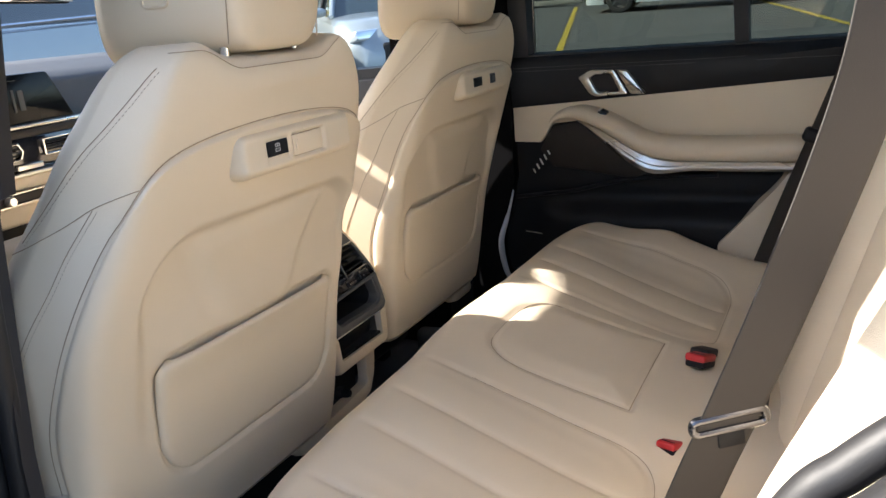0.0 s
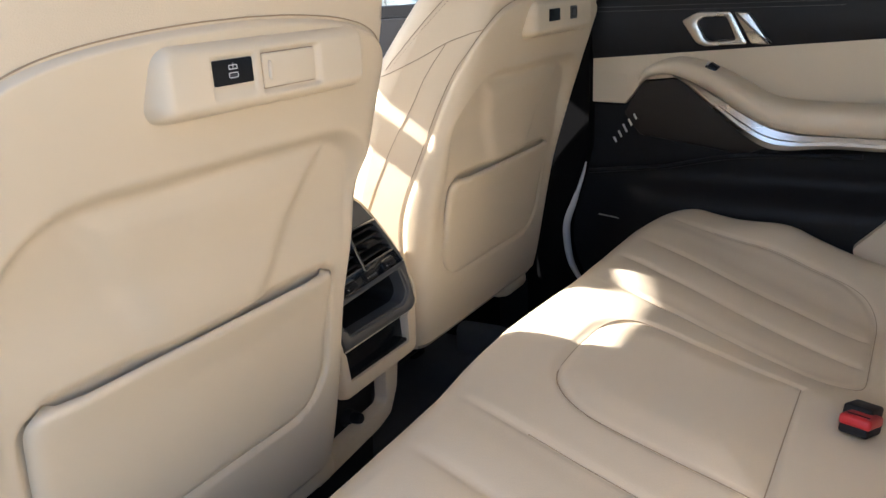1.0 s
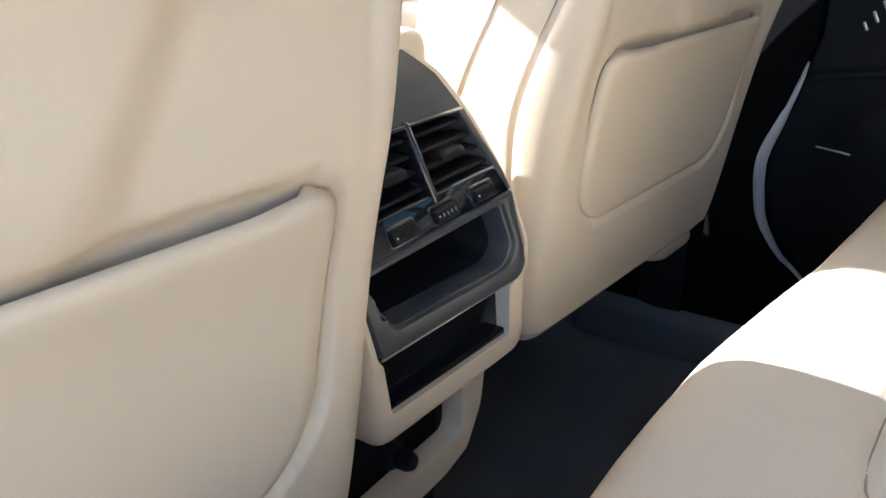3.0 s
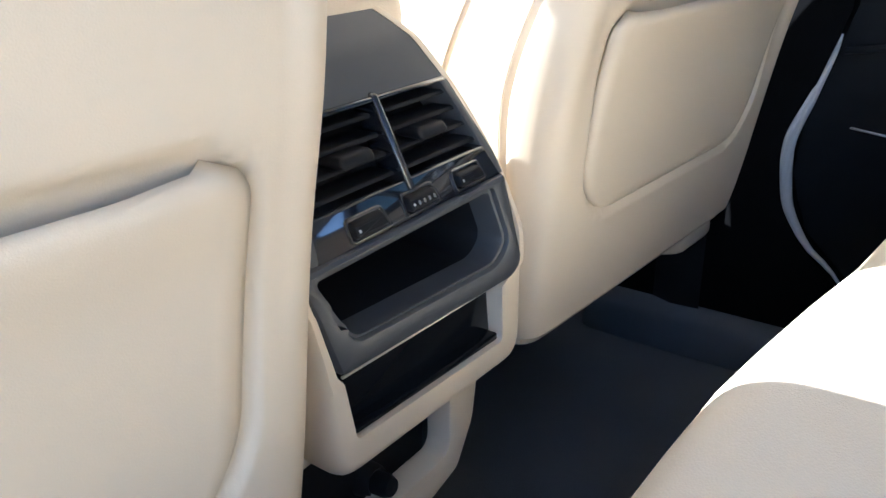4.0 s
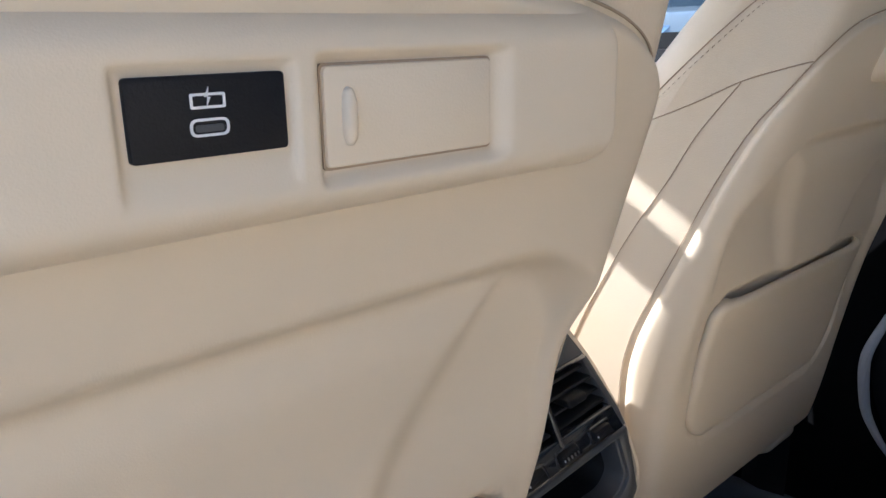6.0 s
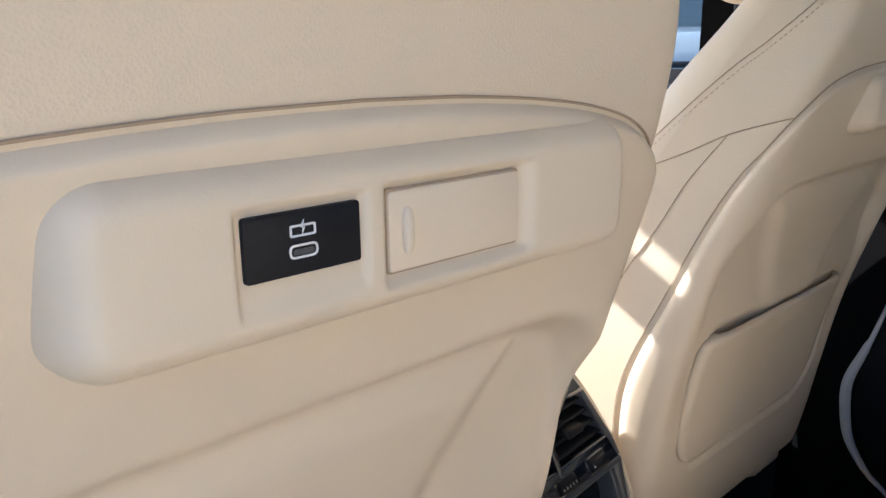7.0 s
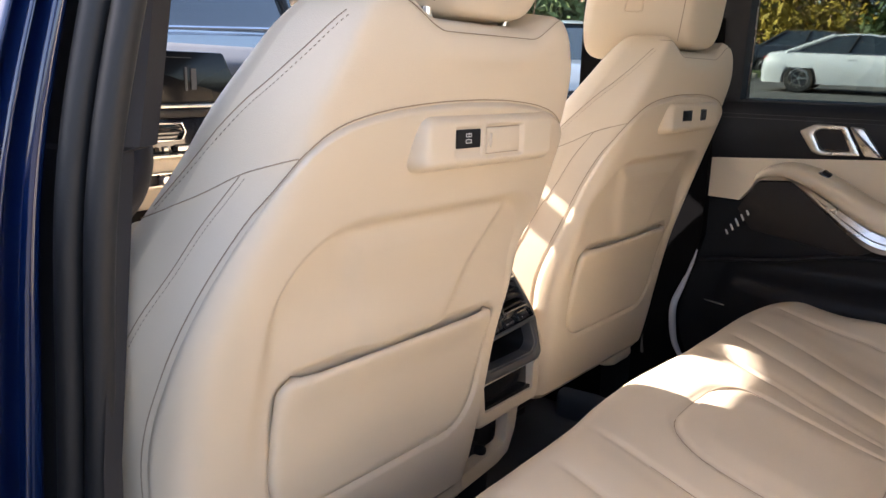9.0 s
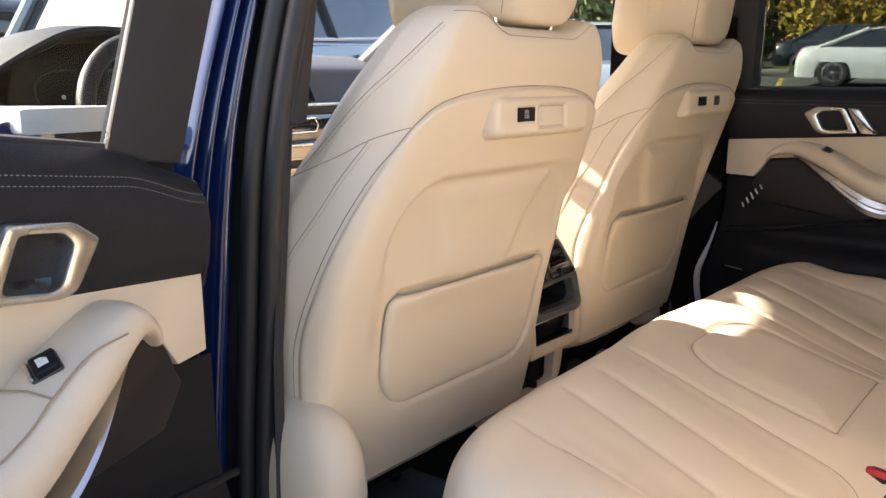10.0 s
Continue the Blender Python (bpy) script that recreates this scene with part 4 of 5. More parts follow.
    for k, u in enumerate((-0.046, 0.003, 0.055)):
        face("switch_rim", ring(rounded([(u - 0.017, 0.8525), (u + 0.019, 0.8525), (u + 0.015, 0.8655), (u - 0.016, 0.8655)], 0.003), rounded([(u - 0.015, 0.8542), (u + 0.0145, 0.8542), (u + 0.0125, 0.8638), (u - 0.0145, 0.8638)], 0.002), 0.0005, 0.0026, 0.0006), GLOSS)
        face("switch", slab(rounded([(u - 0.014, 0.8548), (u + 0.0135, 0.8548), (u + 0.0118, 0.8632), (u - 0.0137, 0.8632)], 0.002), 0.0, 0.006, 0.002), BLACK)
        face("switch_mark", box(0.0014, 0.0014, 0.0006, 0, 1, (u - 0.011, 0.859, 0.0062)), WHITE)
        if k == 1:
            for d in range(4):
                face("switch_mark", box(0.0016, 0.0022, 0.0006, 0, 1, (u - 0.006 + 0.005 * d, 0.859, 0.0062)), SATIN)
    # open tray in a thick graphite frame
    o = [(-0.1045, 0.8505), (-0.1055, 0.834), (-0.0985, 0.7860), (0.083, 0.7735), (0.0945, 0.781), (0.0925, 0.8505)]
    i_ = [(-0.094, 0.841), (-0.090, 0.82), (-0.083, 0.803), (0.060, 0.793), (0.074, 0.803), (0.074, 0.841)]
    ro, ri = [0.002, 0.01, 0.004, 0.010, 0.010, 0.002], [0.004, 0.008, 0.009, 0.010, 0.010, 0.004]
    grow = lambda poly, d: [(x * (1 + d / 0.09), 0.815 + (z - 0.815) * (1 + d / 0.03)) for x, z in poly]  # noqa: E731
    face("tray_frame", ring(rounded(o, ro), rounded(grow(i_, 0.003), ri), -0.022, 0.003, 0.004), GREYP, "graphite tray frame")
    face("tray_lip", ring(rounded(grow(i_, 0.005), ri), rounded(i_, ri), -0.022, -0.0015, 0.002), GREYP)
    face("tray_liner", ring(rounded(grow(i_, 0.004), ri), rounded(i_, ri), -0.09, -0.022, 0.001), BLACK, "black tray lining")
    face("tray_back", slab(grow(i_, 0.004), -0.10, -0.085), BLACK)
    face("chrome_line", tube([(-0.0965, 0.7842, -0.0005), (0.066, 0.7748, -0.0005)], 0.0011, 6), SATIN, "thin silver line")
    # black sheet in place of the shade inside the open bin
    face("bin_shade", slab(rounded([(-0.0962, 0.7825), (-0.0892, 0.736), (0.0745, 0.7230), (0.0682, 0.7735)], 0.003), -0.03, -0.012, 0.001), SCREEN, "glossy black sheet for the shaded bin opening")
    face("bin_lip", slab(rounded([(-0.0888, 0.7435), (-0.0875, 0.7375), (0.072, 0.7250), (0.071, 0.7315)], 0.002), -0.013, -0.003, 0.0015), SCREEN)

    # foot: beige frame round a dark recess with a socket
    def foot(name, bm, material, label="", parent=con):
        for v in bm.verts:
            x, z, h = v.co
            v.co = (x, 0.178 - h, z)
        return part(name, bm, material, parent, label)
    fo = [(-0.14, 0.598), (0.020, 0.600), (0.062, 0.604), (0.086, 0.640), (0.098, 0.70), (0.02, 0.72), (-0.14, 0.72)]
    fi = [(-0.128, 0.628), (-0.013, 0.628), (0.046, 0.627), (0.052, 0.634), (0.055, 0.70), (0.0, 0.712), (-0.128, 0.712)]
    foot("foot_frame", ring(rounded(fo, 0.008), rounded(fi, 0.004), -0.022, 0.0, 0.004), SHELL, "beige lower frame")
    foot("foot_side", slab([(-0.135, 0.44), (0.045, 0.44), (0.062, 0.635), (0.088, 0.71), (-0.135, 0.71)], -0.25, -0.034, 0.002), BLACK)
    soc = Matrix.Translation((-0.012, 0.206, 0.632)) @ Matrix.Rotation(radians(82), 4, "X")
    socket = part("power_socket", lathe([(0.0, -0.01), (0.008, -0.01), (0.0085, 0.006), (0.011, 0.008), (0.013, 0.004), (0.014, -0.01)], 24), RUBBER, con, "black round power socket", soc)
    part("socket_cap", lathe([(0.0, 0.022), (0.007, 0.0215), (0.009, 0.017), (0.009, 0.0)], 20), BLACK, socket, "", soc)
    return con


console()


# ---- doors ----
RIM_U = ease([0.50, 0.566, 0.596, 0.66, 0.725, 0.796, 0.869, 0.90], [0.08, 0.035, 0.0, -0.033, -0.040, -0.021, -0.002, 0.0])      # outline of the door's front edge


def door(name, label, T, post=0.045, front=-0.12):
    """A rear door in its own terms: u from its hinge edge backwards, w inwards, z up. T takes (u, w, z) to the world."""
    dr = thing(name, label, "car door", T @ Vector((0.3, 0, 0.5)), "rear doors")
    S = T @ Matrix(((1, 0, 0, 0), (0, 0, 1, 0), (0, 1, 0, 0), (0, 0, 0, 1)))   # (a, b, h) -> u = a, z = b, w = h
    end = 0.98
    # painted outer skin and dark carrier
    part("outer_skin", slab([(front, 0.42), (end, 0.55), (end, 1.19), (front, 1.19)], -0.16, -0.13), PAINT, dr, "blue painted outer skin", S)
    part("carrier", slab(rounded([(front, 0.45), (end - 0.05, 0.55), (end, 1.0), (end, 1.2), (front, 1.2)], 0.02), -0.128, -0.02), BLACK, dr, "", S)
    # upper pad with a rounded top
    rows = []
    for k in range(25):
        u = front + (end - 0.02 - front) * k / 24
        zb = 1.077 + (0.065 if post < 0.1 else 0.004) * u
        prof = [(-0.02, zb), (0.004, zb + 0.001), (0.012, zb + 0.02), (0.016, zb + 0.06), (0.012, 1.180), (0.0, 1.198), (-0.025, 1.206), (-0.07, 1.208)]
        drop = (0.024 if post > 0.1 else 0.0) * (1 - sstep(front, front + 0.11, u))
        rows.append([(u, w, z - drop * sstep(1.10, 1.20, z)) for w, z in prof])
    pad = part("upper_pad", grid_bm(rows), PAD, dr, "black leather upper pad", T, sharp=60)
    dz = 0.024 if post > 0.1 else 0.0
    part("pad_end", slab([(-0.07, 1.205 - dz), (-0.025, 1.204 - dz), (0.0, 1.196 - dz), (0.012, 1.178 - dz), (0.015, 1.13), (0.011, 1.095), (0.003, 1.065), (-0.07, 1.065)], front - 0.004, front), PAD, pad, "", T @ Matrix(((0, 0, 1, 0), (1, 0, 0, 0), (0, 1, 0, 0), (0, 0, 0, 1))))
    for w_, z_ in ((0.0135, 1.176), (0.0148, 1.168)):
        stitches("pad_stitching", [T @ Vector((front + 0.004 + 0.005 * k, w_ + 0.0003, z_ - (0.016 if post > 0.1 else 0.0) * (1 - sstep(front, front + 0.11, front + 0.005 * k)))) for k in range(190)], pad, Matrix(), 0.55, GREYTHREAD, 0.0004)
    # beige panel between pad and armrest
    rise = 0.065 if post < 0.1 else 0.004
    low = [(front, 0.996), (0.068, 0.990), (0.086, 1.012), (0.102, 1.037), (0.177, 1.043), (0.25, 0.995), (0.36, 0.935), (0.93, 0.93)]
    poly = low + [(0.93, 1.080 + rise * 0.93), (0.7, 1.080 + rise * 0.7), (0.35, 1.080 + rise * 0.35), (front, 1.080 + rise * front)]
    part("beige_panel", slab(poly, -0.02, 0.003, 0.002), LEATHER, dr, "beige leather door panel", S)
    # armrest: a swelling that sweeps down and back
    line = spline([(0.100, 0.008, 1.040), (0.125, 0.020, 1.058), (0.175, 0.034, 1.066), (0.24, 0.046, 1.045), (0.30, 0.054, 1.012), (0.36, 0.060, 0.985), (0.46, 0.065, 0.978), (0.62, 0.06, 0.977), (0.80, 0.05, 0.978), (0.92, 0.03, 0.978)], 6)
    if post > 0.1:
        line = spline([(0.112, 0.010, 1.030), (0.135, 0.022, 1.047), (0.17, 0.036, 1.052), (0.24, 0.05, 1.012), (0.33, 0.062, 0.962), (0.46, 0.065, 0.945), (0.62, 0.06, 0.945), (0.80, 0.05, 0.95), (0.92, 0.03, 0.95)], 6)
    rows = []
    for k, p in enumerate(line):
        t = k / (len(line) - 1)
        rz = 0.012 + 0.016 * sstep(0.05, 0.5, t)
        rw = 0.012 + p.y * 0.55
        rows.append([(p.x + 0.2 * rz * math.sin(a) * (1 - sstep(0.3, 0.5, t)), p.y * 0.5 + rw * powsin(a, 2.6)[1], p.z + rz * powsin(a, 2.6)[0]) for a in (2 * math.pi * i / 20 for i in range(20))])
    arm = part("armrest", grid_bm(rows, True, True), LEATHER, dr, "beige leather armrest", T, sharp=70)
    part("armrest_shelf", slab([(0.36, 0.935), (0.92, 0.935), (0.92, 0.965), (0.42, 0.972), (0.36, 0.972)], 0.0, 0.05, 0.004), LEATHER, dr, "", S)
    # window switch on the armrest
    sw = T @ pose(0.240, 0.040, 1.064, 0, 30, 0) @ Matrix.Diagonal((0.75, 0.75, 0.75, 1))
    if post > 0.1:
        e1, e2 = Vector((0.85, -0.34, 0.38)).normalized(), Vector((-0.06, 0.97, 0.2))
        e2 = (e2 - e1 * e2.dot(e1)).normalized()
        e3 = e1.cross(e2)
        sw = Matrix(((e1.x, e2.x, e3.x, -1.024), (e1.y, e2.y, e3.y, 0.057), (e1.z, e2.z, e3.z, 1.0185), (0, 0, 0, 1))) @ Matrix.Diagonal((0.8, 0.8, 0.5, 1))
        part("switch_icon", slab([(-0.004, -0.006), (0.006, -0.006), (0.006, 0.002), (0.001, 0.006), (-0.004, 0.006)], 0.0121, 0.0126), WHITE, arm, "", sw)
        part("armrest_seam", tube(spline([(-0.960, 0.047, 1.029), (-0.997, 0.040, 1.0235), (-1.036, 0.025, 1.0055), (-1.065, 0.011, 0.9905), (-1.11, -0.005, 0.975)]), 0.0009, 6), SEAM, arm)
        part("armrest_seam", tube([(-1.051, 0.072, 1.0055), (-1.043, 0.048, 1.008), (-1.036, 0.025, 1.0055)], 0.0009, 6), SEAM, arm)
    part("switch_plate", box(0.03, 0.03, 0.006, 0.002, 2), GLOSS, arm, "", sw)
    part("window_switch", box(0.024, 0.026, 0.012, 0.003, 3, (0.002, 0, 0.006)), BLACK, arm, "black window switch", sw)
    part("switch_trim", box(0.004, 0.026, 0.012, 0.001, 2, (-0.014, 0, 0.004)), SATIN, arm, "", sw)
    # metal strip under the armrest
    mid = spline([(0.165, 1.050), (0.20, 1.034), (0.25, 1.002), (0.30, 0.971), (0.345, 0.948), (0.39, 0.941), (0.46, 0.943), (0.56, 0.942), (0.90, 0.942)], 12)
    if post > 0.1:
        mid = spline([(0.145, 1.042), (0.19, 1.012), (0.25, 0.962), (0.315, 0.922), (0.40, 0.912), (0.56, 0.906)], 14)
    rows = []
    for k, p in enumerate(mid):
        t = k / (len(mid) - 1)
        h = (0.019 if post < 0.1 else 0.004) * (1 - 0.45 * sstep(0.5, 0.75, t)) * sstep(-0.06, 0.45, t)
        w0 = 0.026 + 0.04 * sstep(0, 0.5, t)
        rows.append([(p.x, w0 - 0.02, p.y + h), (p.x, w0, p.y + h * 0.9), (p.x, w0 + 0.004, p.y + h * 0.2), (p.x, w0 + 0.001, p.y), (p.x, w0 + 0.003, p.y - h * 0.4), (p.x, w0 - 0.001, p.y - h), (p.x, w0 - 0.02, p.y - h)])
    part("metal_strip", grid_bm(rows), SATIN, dr, "satin metal trim strip", T, sharp=30)
    # trim wedge and dark lower panel
    part("trim_wedge", slab([(0.068, 0.972), (0.088, 1.008), (0.103, 1.034), (0.178, 1.042), (0.25, 0.997), (0.33, 0.945), (0.36, 0.925), (0.30, 0.90), (0.10, 0.93)], -0.02, 0.006, 0.003), WOOD, dr, "dark trim panel", S)
    rows = []
    for k in range(31):
        z = 0.50 + 0.49 * k / 30
        row = []
        for i in range(41):
            u = -0.005 + 0.94 * i / 40
            zz = z if u > 0.1 else min(z, 0.99)
            zt = 0.985 if u < 0.09 else 0.985 - 0.075 * sstep(0.12, 0.34, u)
            zz = 0.50 + (zt - 0.50) * k / 30
            bulge = 0.055 * sstep(0.03, 0.16, u) * (1 - sstep(0.80, 0.86, zz)) * sstep(0.48, 0.6, zz) + 0.012 * sstep(0.84, 0.88, zz) * sstep(0.05, 0.2, u)
            edge_u = u + RIM_U(zz) * (1 - sstep(0.0, 0.15, u))
            row.append((edge_u, bulge - 0.012 + 0.002 * noise.noise((u * 5, zz * 5, 2)), zz))
        rows.append(row)
    low_panel = part("lower_panel", grid_bm(rows), BLACK, dr, "black lower door panel with a pocket", T, sharp=60)
    if post < 0.1:
        part("edge_rim", tube([T @ Vector((RIM_U(0.55 + 0.32 * k / 24) - 0.004, 0.020 + 0.012 * math.sin(math.pi * k / 24), 0.55 + 0.32 * k / 24)) for k in range(25)], [0.002 + 0.006 * math.sin(math.pi * k / 24) for k in range(25)], 10), RIM, low_panel, "pale grey rim of the door edge")
    part("pocket_lip", tube([T @ Vector(p) for p in spline([(0.0, 0.014, 0.850), (0.08, 0.022, 0.862), (0.16, 0.026, 0.873), (0.3, 0.03, 0.903), (0.5, 0.03, 0.915)])], 0.005, 8), BLACK, low_panel)
    part("pocket_slot", box(0.055, 0.004, 0.0022, 0.0008, 2), SATIN, low_panel, "", T @ pose(0.045, 0.004, 0.752, 0, 6, 0))
    # speaker slots as bright metal slips, in place of slivers of sunlight
    for k in range(5 if front < 0 else 0):
        part("sunlit_speaker_slot", box(0.004, 0.003, 0.018 - 0.003 * abs(k - 2), 0.001, 2), SATIN, low_panel, "", T @ pose(0.052 + 0.010 * k, 0.010, 0.918 + 0.012 * k, 0, -28, 0))
    # handle: a faceted satin frame round a dark cup, and a lever
    ho = [(0.178, 1.148), (0.205, 1.163), (0.264, 1.163), (0.296, 1.106), (0.222, 1.102), (0.206, 1.108)]
    hi = [(0.205, 1.145), (0.216, 1.154), (0.256, 1.154), (0.276, 1.113), (0.232, 1.110), (0.221, 1.114)]
    HS = S @ Matrix.Translation((0.003, -0.021, 0)) if post > 0.1 else S
    hd = part("door_handle", ring(rounded(ho, 0.006), rounded(hi, 0.006), 0.005, 0.027, 0.003), SATIN, dr, "satin metal door handle", HS)
    part("handle_cup", slab(rounded(hi, 0.005), -0.01, 0.012), GLOSS, hd, "", HS)
    part("handle_lever", slab(rounded([(0.269, 1.162), (0.294, 1.160), (0.335, 1.104), (0.301, 1.106)], 0.004), 0.005, 0.027, 0.004), SATIN, hd, "", HS)
    # window frame and pane
    tip = -0.085 if post > 0.1 else 0.0
    back = -0.016 if post > 0.1 else -0.07
    jamb = post + 0.022 if post > 0.1 else post
    fr_o = [(front + 0.002, 1.19), (front + 0.03 + tip, 1.64), (0.62, 1.63), (0.95, 1.36), (0.98, 1.19)]
    fr_i = [(jamb, 1.205), (jamb + 0.03 + tip, 1.60), (0.61, 1.59), (0.86, 1.36), (0.88, 1.205)]
    L = T @ Matrix(((1, 0, 0, 0), (0, 0.22, 1, -0.264), (0, 1, 0, 0), (0, 0, 0, 1)))
    part("window_frame", ring(fr_o, fr_i, back, -0.008, 0.003), PILLAR, dr, "black window frame", L)
    part("window_post", slab([(0.525, 1.2), (0.555, 1.2), (0.545, 1.60), (0.515, 1.60)], -0.065, -0.015), PILLAR, dr, "", L)
    glass_w = back + (0.002 if post > 0.1 else 0.012)
    pane = part("window_pane", slab([(0.03, 1.195), (0.03 + tip, 1.60), (0.62, 1.60), (0.90, 1.36), (0.92, 1.195)], glass_w, glass_w + 0.004), GLASS if post > 0.1 else TINTED, dr, "clear side glass" if post > 0.1 else "tinted side glass", L)
    pane.visible_shadow = post < 0.1
    # bright metal tube that imitates light caught by the edge of the glass
    part("lit_pane_edge", tube([L @ Vector((jamb + 0.001 + (0.0305 + tip) * k / 4, 1.20 + 0.4 * k / 4, glass_w + 0.005)) for k in range(5)], 0.0018, 6), SATIN, dr)
    return dr


RIGHT = Matrix.Translation((0.722, 0.047, 0)) @ Matrix.Rotation(radians(-4), 4, "Z") @ Matrix(((0, -1, 0, 0), (-1, 0, 0, 0), (0, 0, 1, 0), (0, 0, 0, 1)))
door("rear_door", "closed rear door, black above and beige below the sill", RIGHT)
du, dw = Vector((-0.957, -0.289)), Vector((0.289, -0.957))
LEFT = Matrix(((du.x, dw.x, 0, -0.791), (du.y, dw.y, 0, 0.156), (0.13, 0, 1, -0.048), (0, 0, 0, 1)))
door("rear_door", "open rear door with beige armrest and black pad", LEFT, 0.105, 0.022)


def front_door(s):
    dr = thing("front_door", "closed blue front door with beige lining", "car door", (s * 0.85, 0.8, 0.5), "front doors")
    yb = 0.41 if s < 0 else 0.30
    M = Matrix(((0, 0, s, 0), (1, 0, 0, 0), (0, 1, 0, 0), (0, 0, 0, 1)))      # (a, b, h) -> y = a, z = b, x = s h
    part("outer_skin", slab([(0.33, 0.42), (1.55, 0.42), (1.6, 1.0), (1.45, 1.16), (0.31, 1.185)], 0.86, 0.93, 0.02), PAINT, dr, "blue painted outer skin", M)
    part("inner_panel", slab([(0.36, 0.45), (1.5, 0.45), (1.5, 1.14), (0.36, 1.17)], 0.72, 0.86, 0.02), PAD, dr, "black inner panel", M)
    part("beige_panel", slab([(0.36, 0.80), (1.4, 0.80), (1.45, 1.03), (0.36, 1.05)], 0.705, 0.725, 0.01), LEATHER, dr, "beige leather lining", M)
    # the driver's moulding is paler: its sunlit glare is put into the colour
    part("belt_moulding", slab([(0.29, 1.172), (1.46, 1.148), (1.46, 1.172), (0.29, 1.198)], 0.775, 0.905, 0.006), RIM if s < 0 else BLACK, dr, "belt moulding coloured pale as if sunlit" if s < 0 else "black belt moulding", M)
    part("armrest", boxb(min(s * 0.65, s * 0.72), max(s * 0.65, s * 0.72), 0.62, 1.0, 0.86, 0.92, 0.02), LEATHER, dr)
    part("window_frame", tube([(s * 0.705, yb, 1.10), (s * 0.665, yb - 0.015, 1.4), (s * 0.605, yb - 0.03, 1.62)], 0.014, 12), BLACK, dr)
    part("mirror_housing", blob(0.10, 0.06, 0.075, 2.6, (s * 1.05, 1.28, 1.17)), PAINT, dr, "blue mirror housing")
    if s < 0:
        return dr                          # pane left out, as it would mirror the bright sky near the sun
    pane = part("window_pane", slab([(0.34, 1.185), (1.45, 1.16), (0.75, 1.60), (0.32, 1.62)], 0.0, 0.004), GLASS, dr, "clear side glass", Matrix(((0, -s * 0.42, s, s * 1.335), (1, 0, 0, 0), (0, 1, 0, 0), (0, 0, 0, 1))))
    pane.visible_shadow = False
    return dr


front_door(-1)
front_door(1)


# ---- dashboard ----
def dashboard():
    ds = thing("dashboard", "black and beige dashboard with a wide screen and chrome vents", "dashboard", (0, 1.3, 0.8))
    prof = [(1.06, 0.98), (1.03, 1.02), (1.04, 1.06), (1.06, 1.10), (1.05, 1.145), (1.07, 1.175), (1.078, 1.218), (1.082, 1.222), (1.085, 1.240), (1.10, 1.254), (1.15, 1.268), (1.22, 1.288), (1.28, 1.299), (1.32, 1.294), (1.40, 1.245), (1.55, 1.16), (1.72, 1.08), (1.75, 0.95), (1.30, 0.90)]
    part("dash_top", grid_bm([[(x, y + 0.05 * (x / 0.7) ** 2, z) for y, z in prof] for x in (-0.74 + 1.48 * k / 24 for k in range(25))], True, True), DASH, ds, "dark grey dash top", sharp=50)
    # centre screen with a slanted end
    part("centre_screen", slab(rounded([(-0.14, 1.165), (0.245, 1.165), (0.190, 1.273), (-0.14, 1.273)], 0.008), -1.025, -1.008, 0.003), SCREEN, ds, "dark centre screen", XZ)
    # the two upright grey bars stand in for a faint reflection on the display
    part("screen_mark", box(0.014, 0.001, 0.045, 0, 1, (0.105, 1.0065, 1.215)), GREYP, ds)
    part("screen_mark", box(0.006, 0.001, 0.05, 0, 1, (0.085, 1.0065, 1.215)), GREYP, ds)
    part("screen_mark", box(0.10, 0.001, 0.0015, 0, 1, (0.05, 1.0065, 1.260)), DASH, ds)
    part("trim_line", box(0.62, 0.02, 0.008, 0.002, 2, (0.12, 1.015, 1.158)), SATIN, ds, "satin trim line")
    part("trim_band", box(0.62, 0.02, 0.018, 0.002, 2, (0.12, 1.022, 1.142)), WOOD, ds)
    part("vent_panel", box(0.60, 0.03, 0.075, 0.004, 2, (0.12, 1.03, 1.095)), GLOSS, ds, "glossy black control panel")
    for x in (0.02, 0.19):
        o = rounded([(x - 0.055, 1.085), (x + 0.05, 1.085), (x + 0.06, 1.105), (x + 0.05, 1.125), (x - 0.055, 1.125)], 0.005)
        i_ = rounded([(x - 0.050, 1.089), (x + 0.046, 1.089), (x + 0.055, 1.105), (x + 0.046, 1.121), (x - 0.050, 1.121)], 0.004)
        part("dash_vent", ring(o, i_, -1.02, -1.005, 0.001), CHROME, ds, "chrome framed dash vent", XZ)
        for k in range(3):
            part("vent_slat", box(0.09, 0.008, 0.003, 0, 1, (x, 1.012, 1.097 + 0.008 * k)), BLACK, ds)
    for k in range(6):
        part("dash_button", box(0.012, 0.006, 0.008, 0.001, 2, (-0.02 + 0.024 * k, 1.012, 1.068)), SATIN if k == 2 else BLACK, ds)
    part("button_panel", box(0.07, 0.006, 0.012, 0.001, 2, (0.09, 1.010, 1.068)), SATIN, ds)
    part("chrome_line", box(0.62, 0.018, 0.008, 0.002, 2, (0.12, 1.008, 1.054)), SATIN, ds)
    part("beige_band", box(0.62, 0.04, 0.034, 0.006, 3, (0.12, 1.03, 1.033)), LEATHER, ds, "beige leather band")
    part("radio_strip", box(0.50, 0.02, 0.022, 0.004, 2, (0.10, 1.004, 1.006)), WOOD, ds, "dark radio strip")
    part("radio_rim", ring(rounded([(-0.16, 0.992), (0.36, 0.992), (0.36, 1.02), (-0.16, 1.02)], 0.004), rounded([(-0.157, 0.9945), (0.357, 0.9945), (0.357, 1.0175), (-0.157, 1.0175)], 0.003), -1.0, -0.992), SATIN, ds, "", XZ)
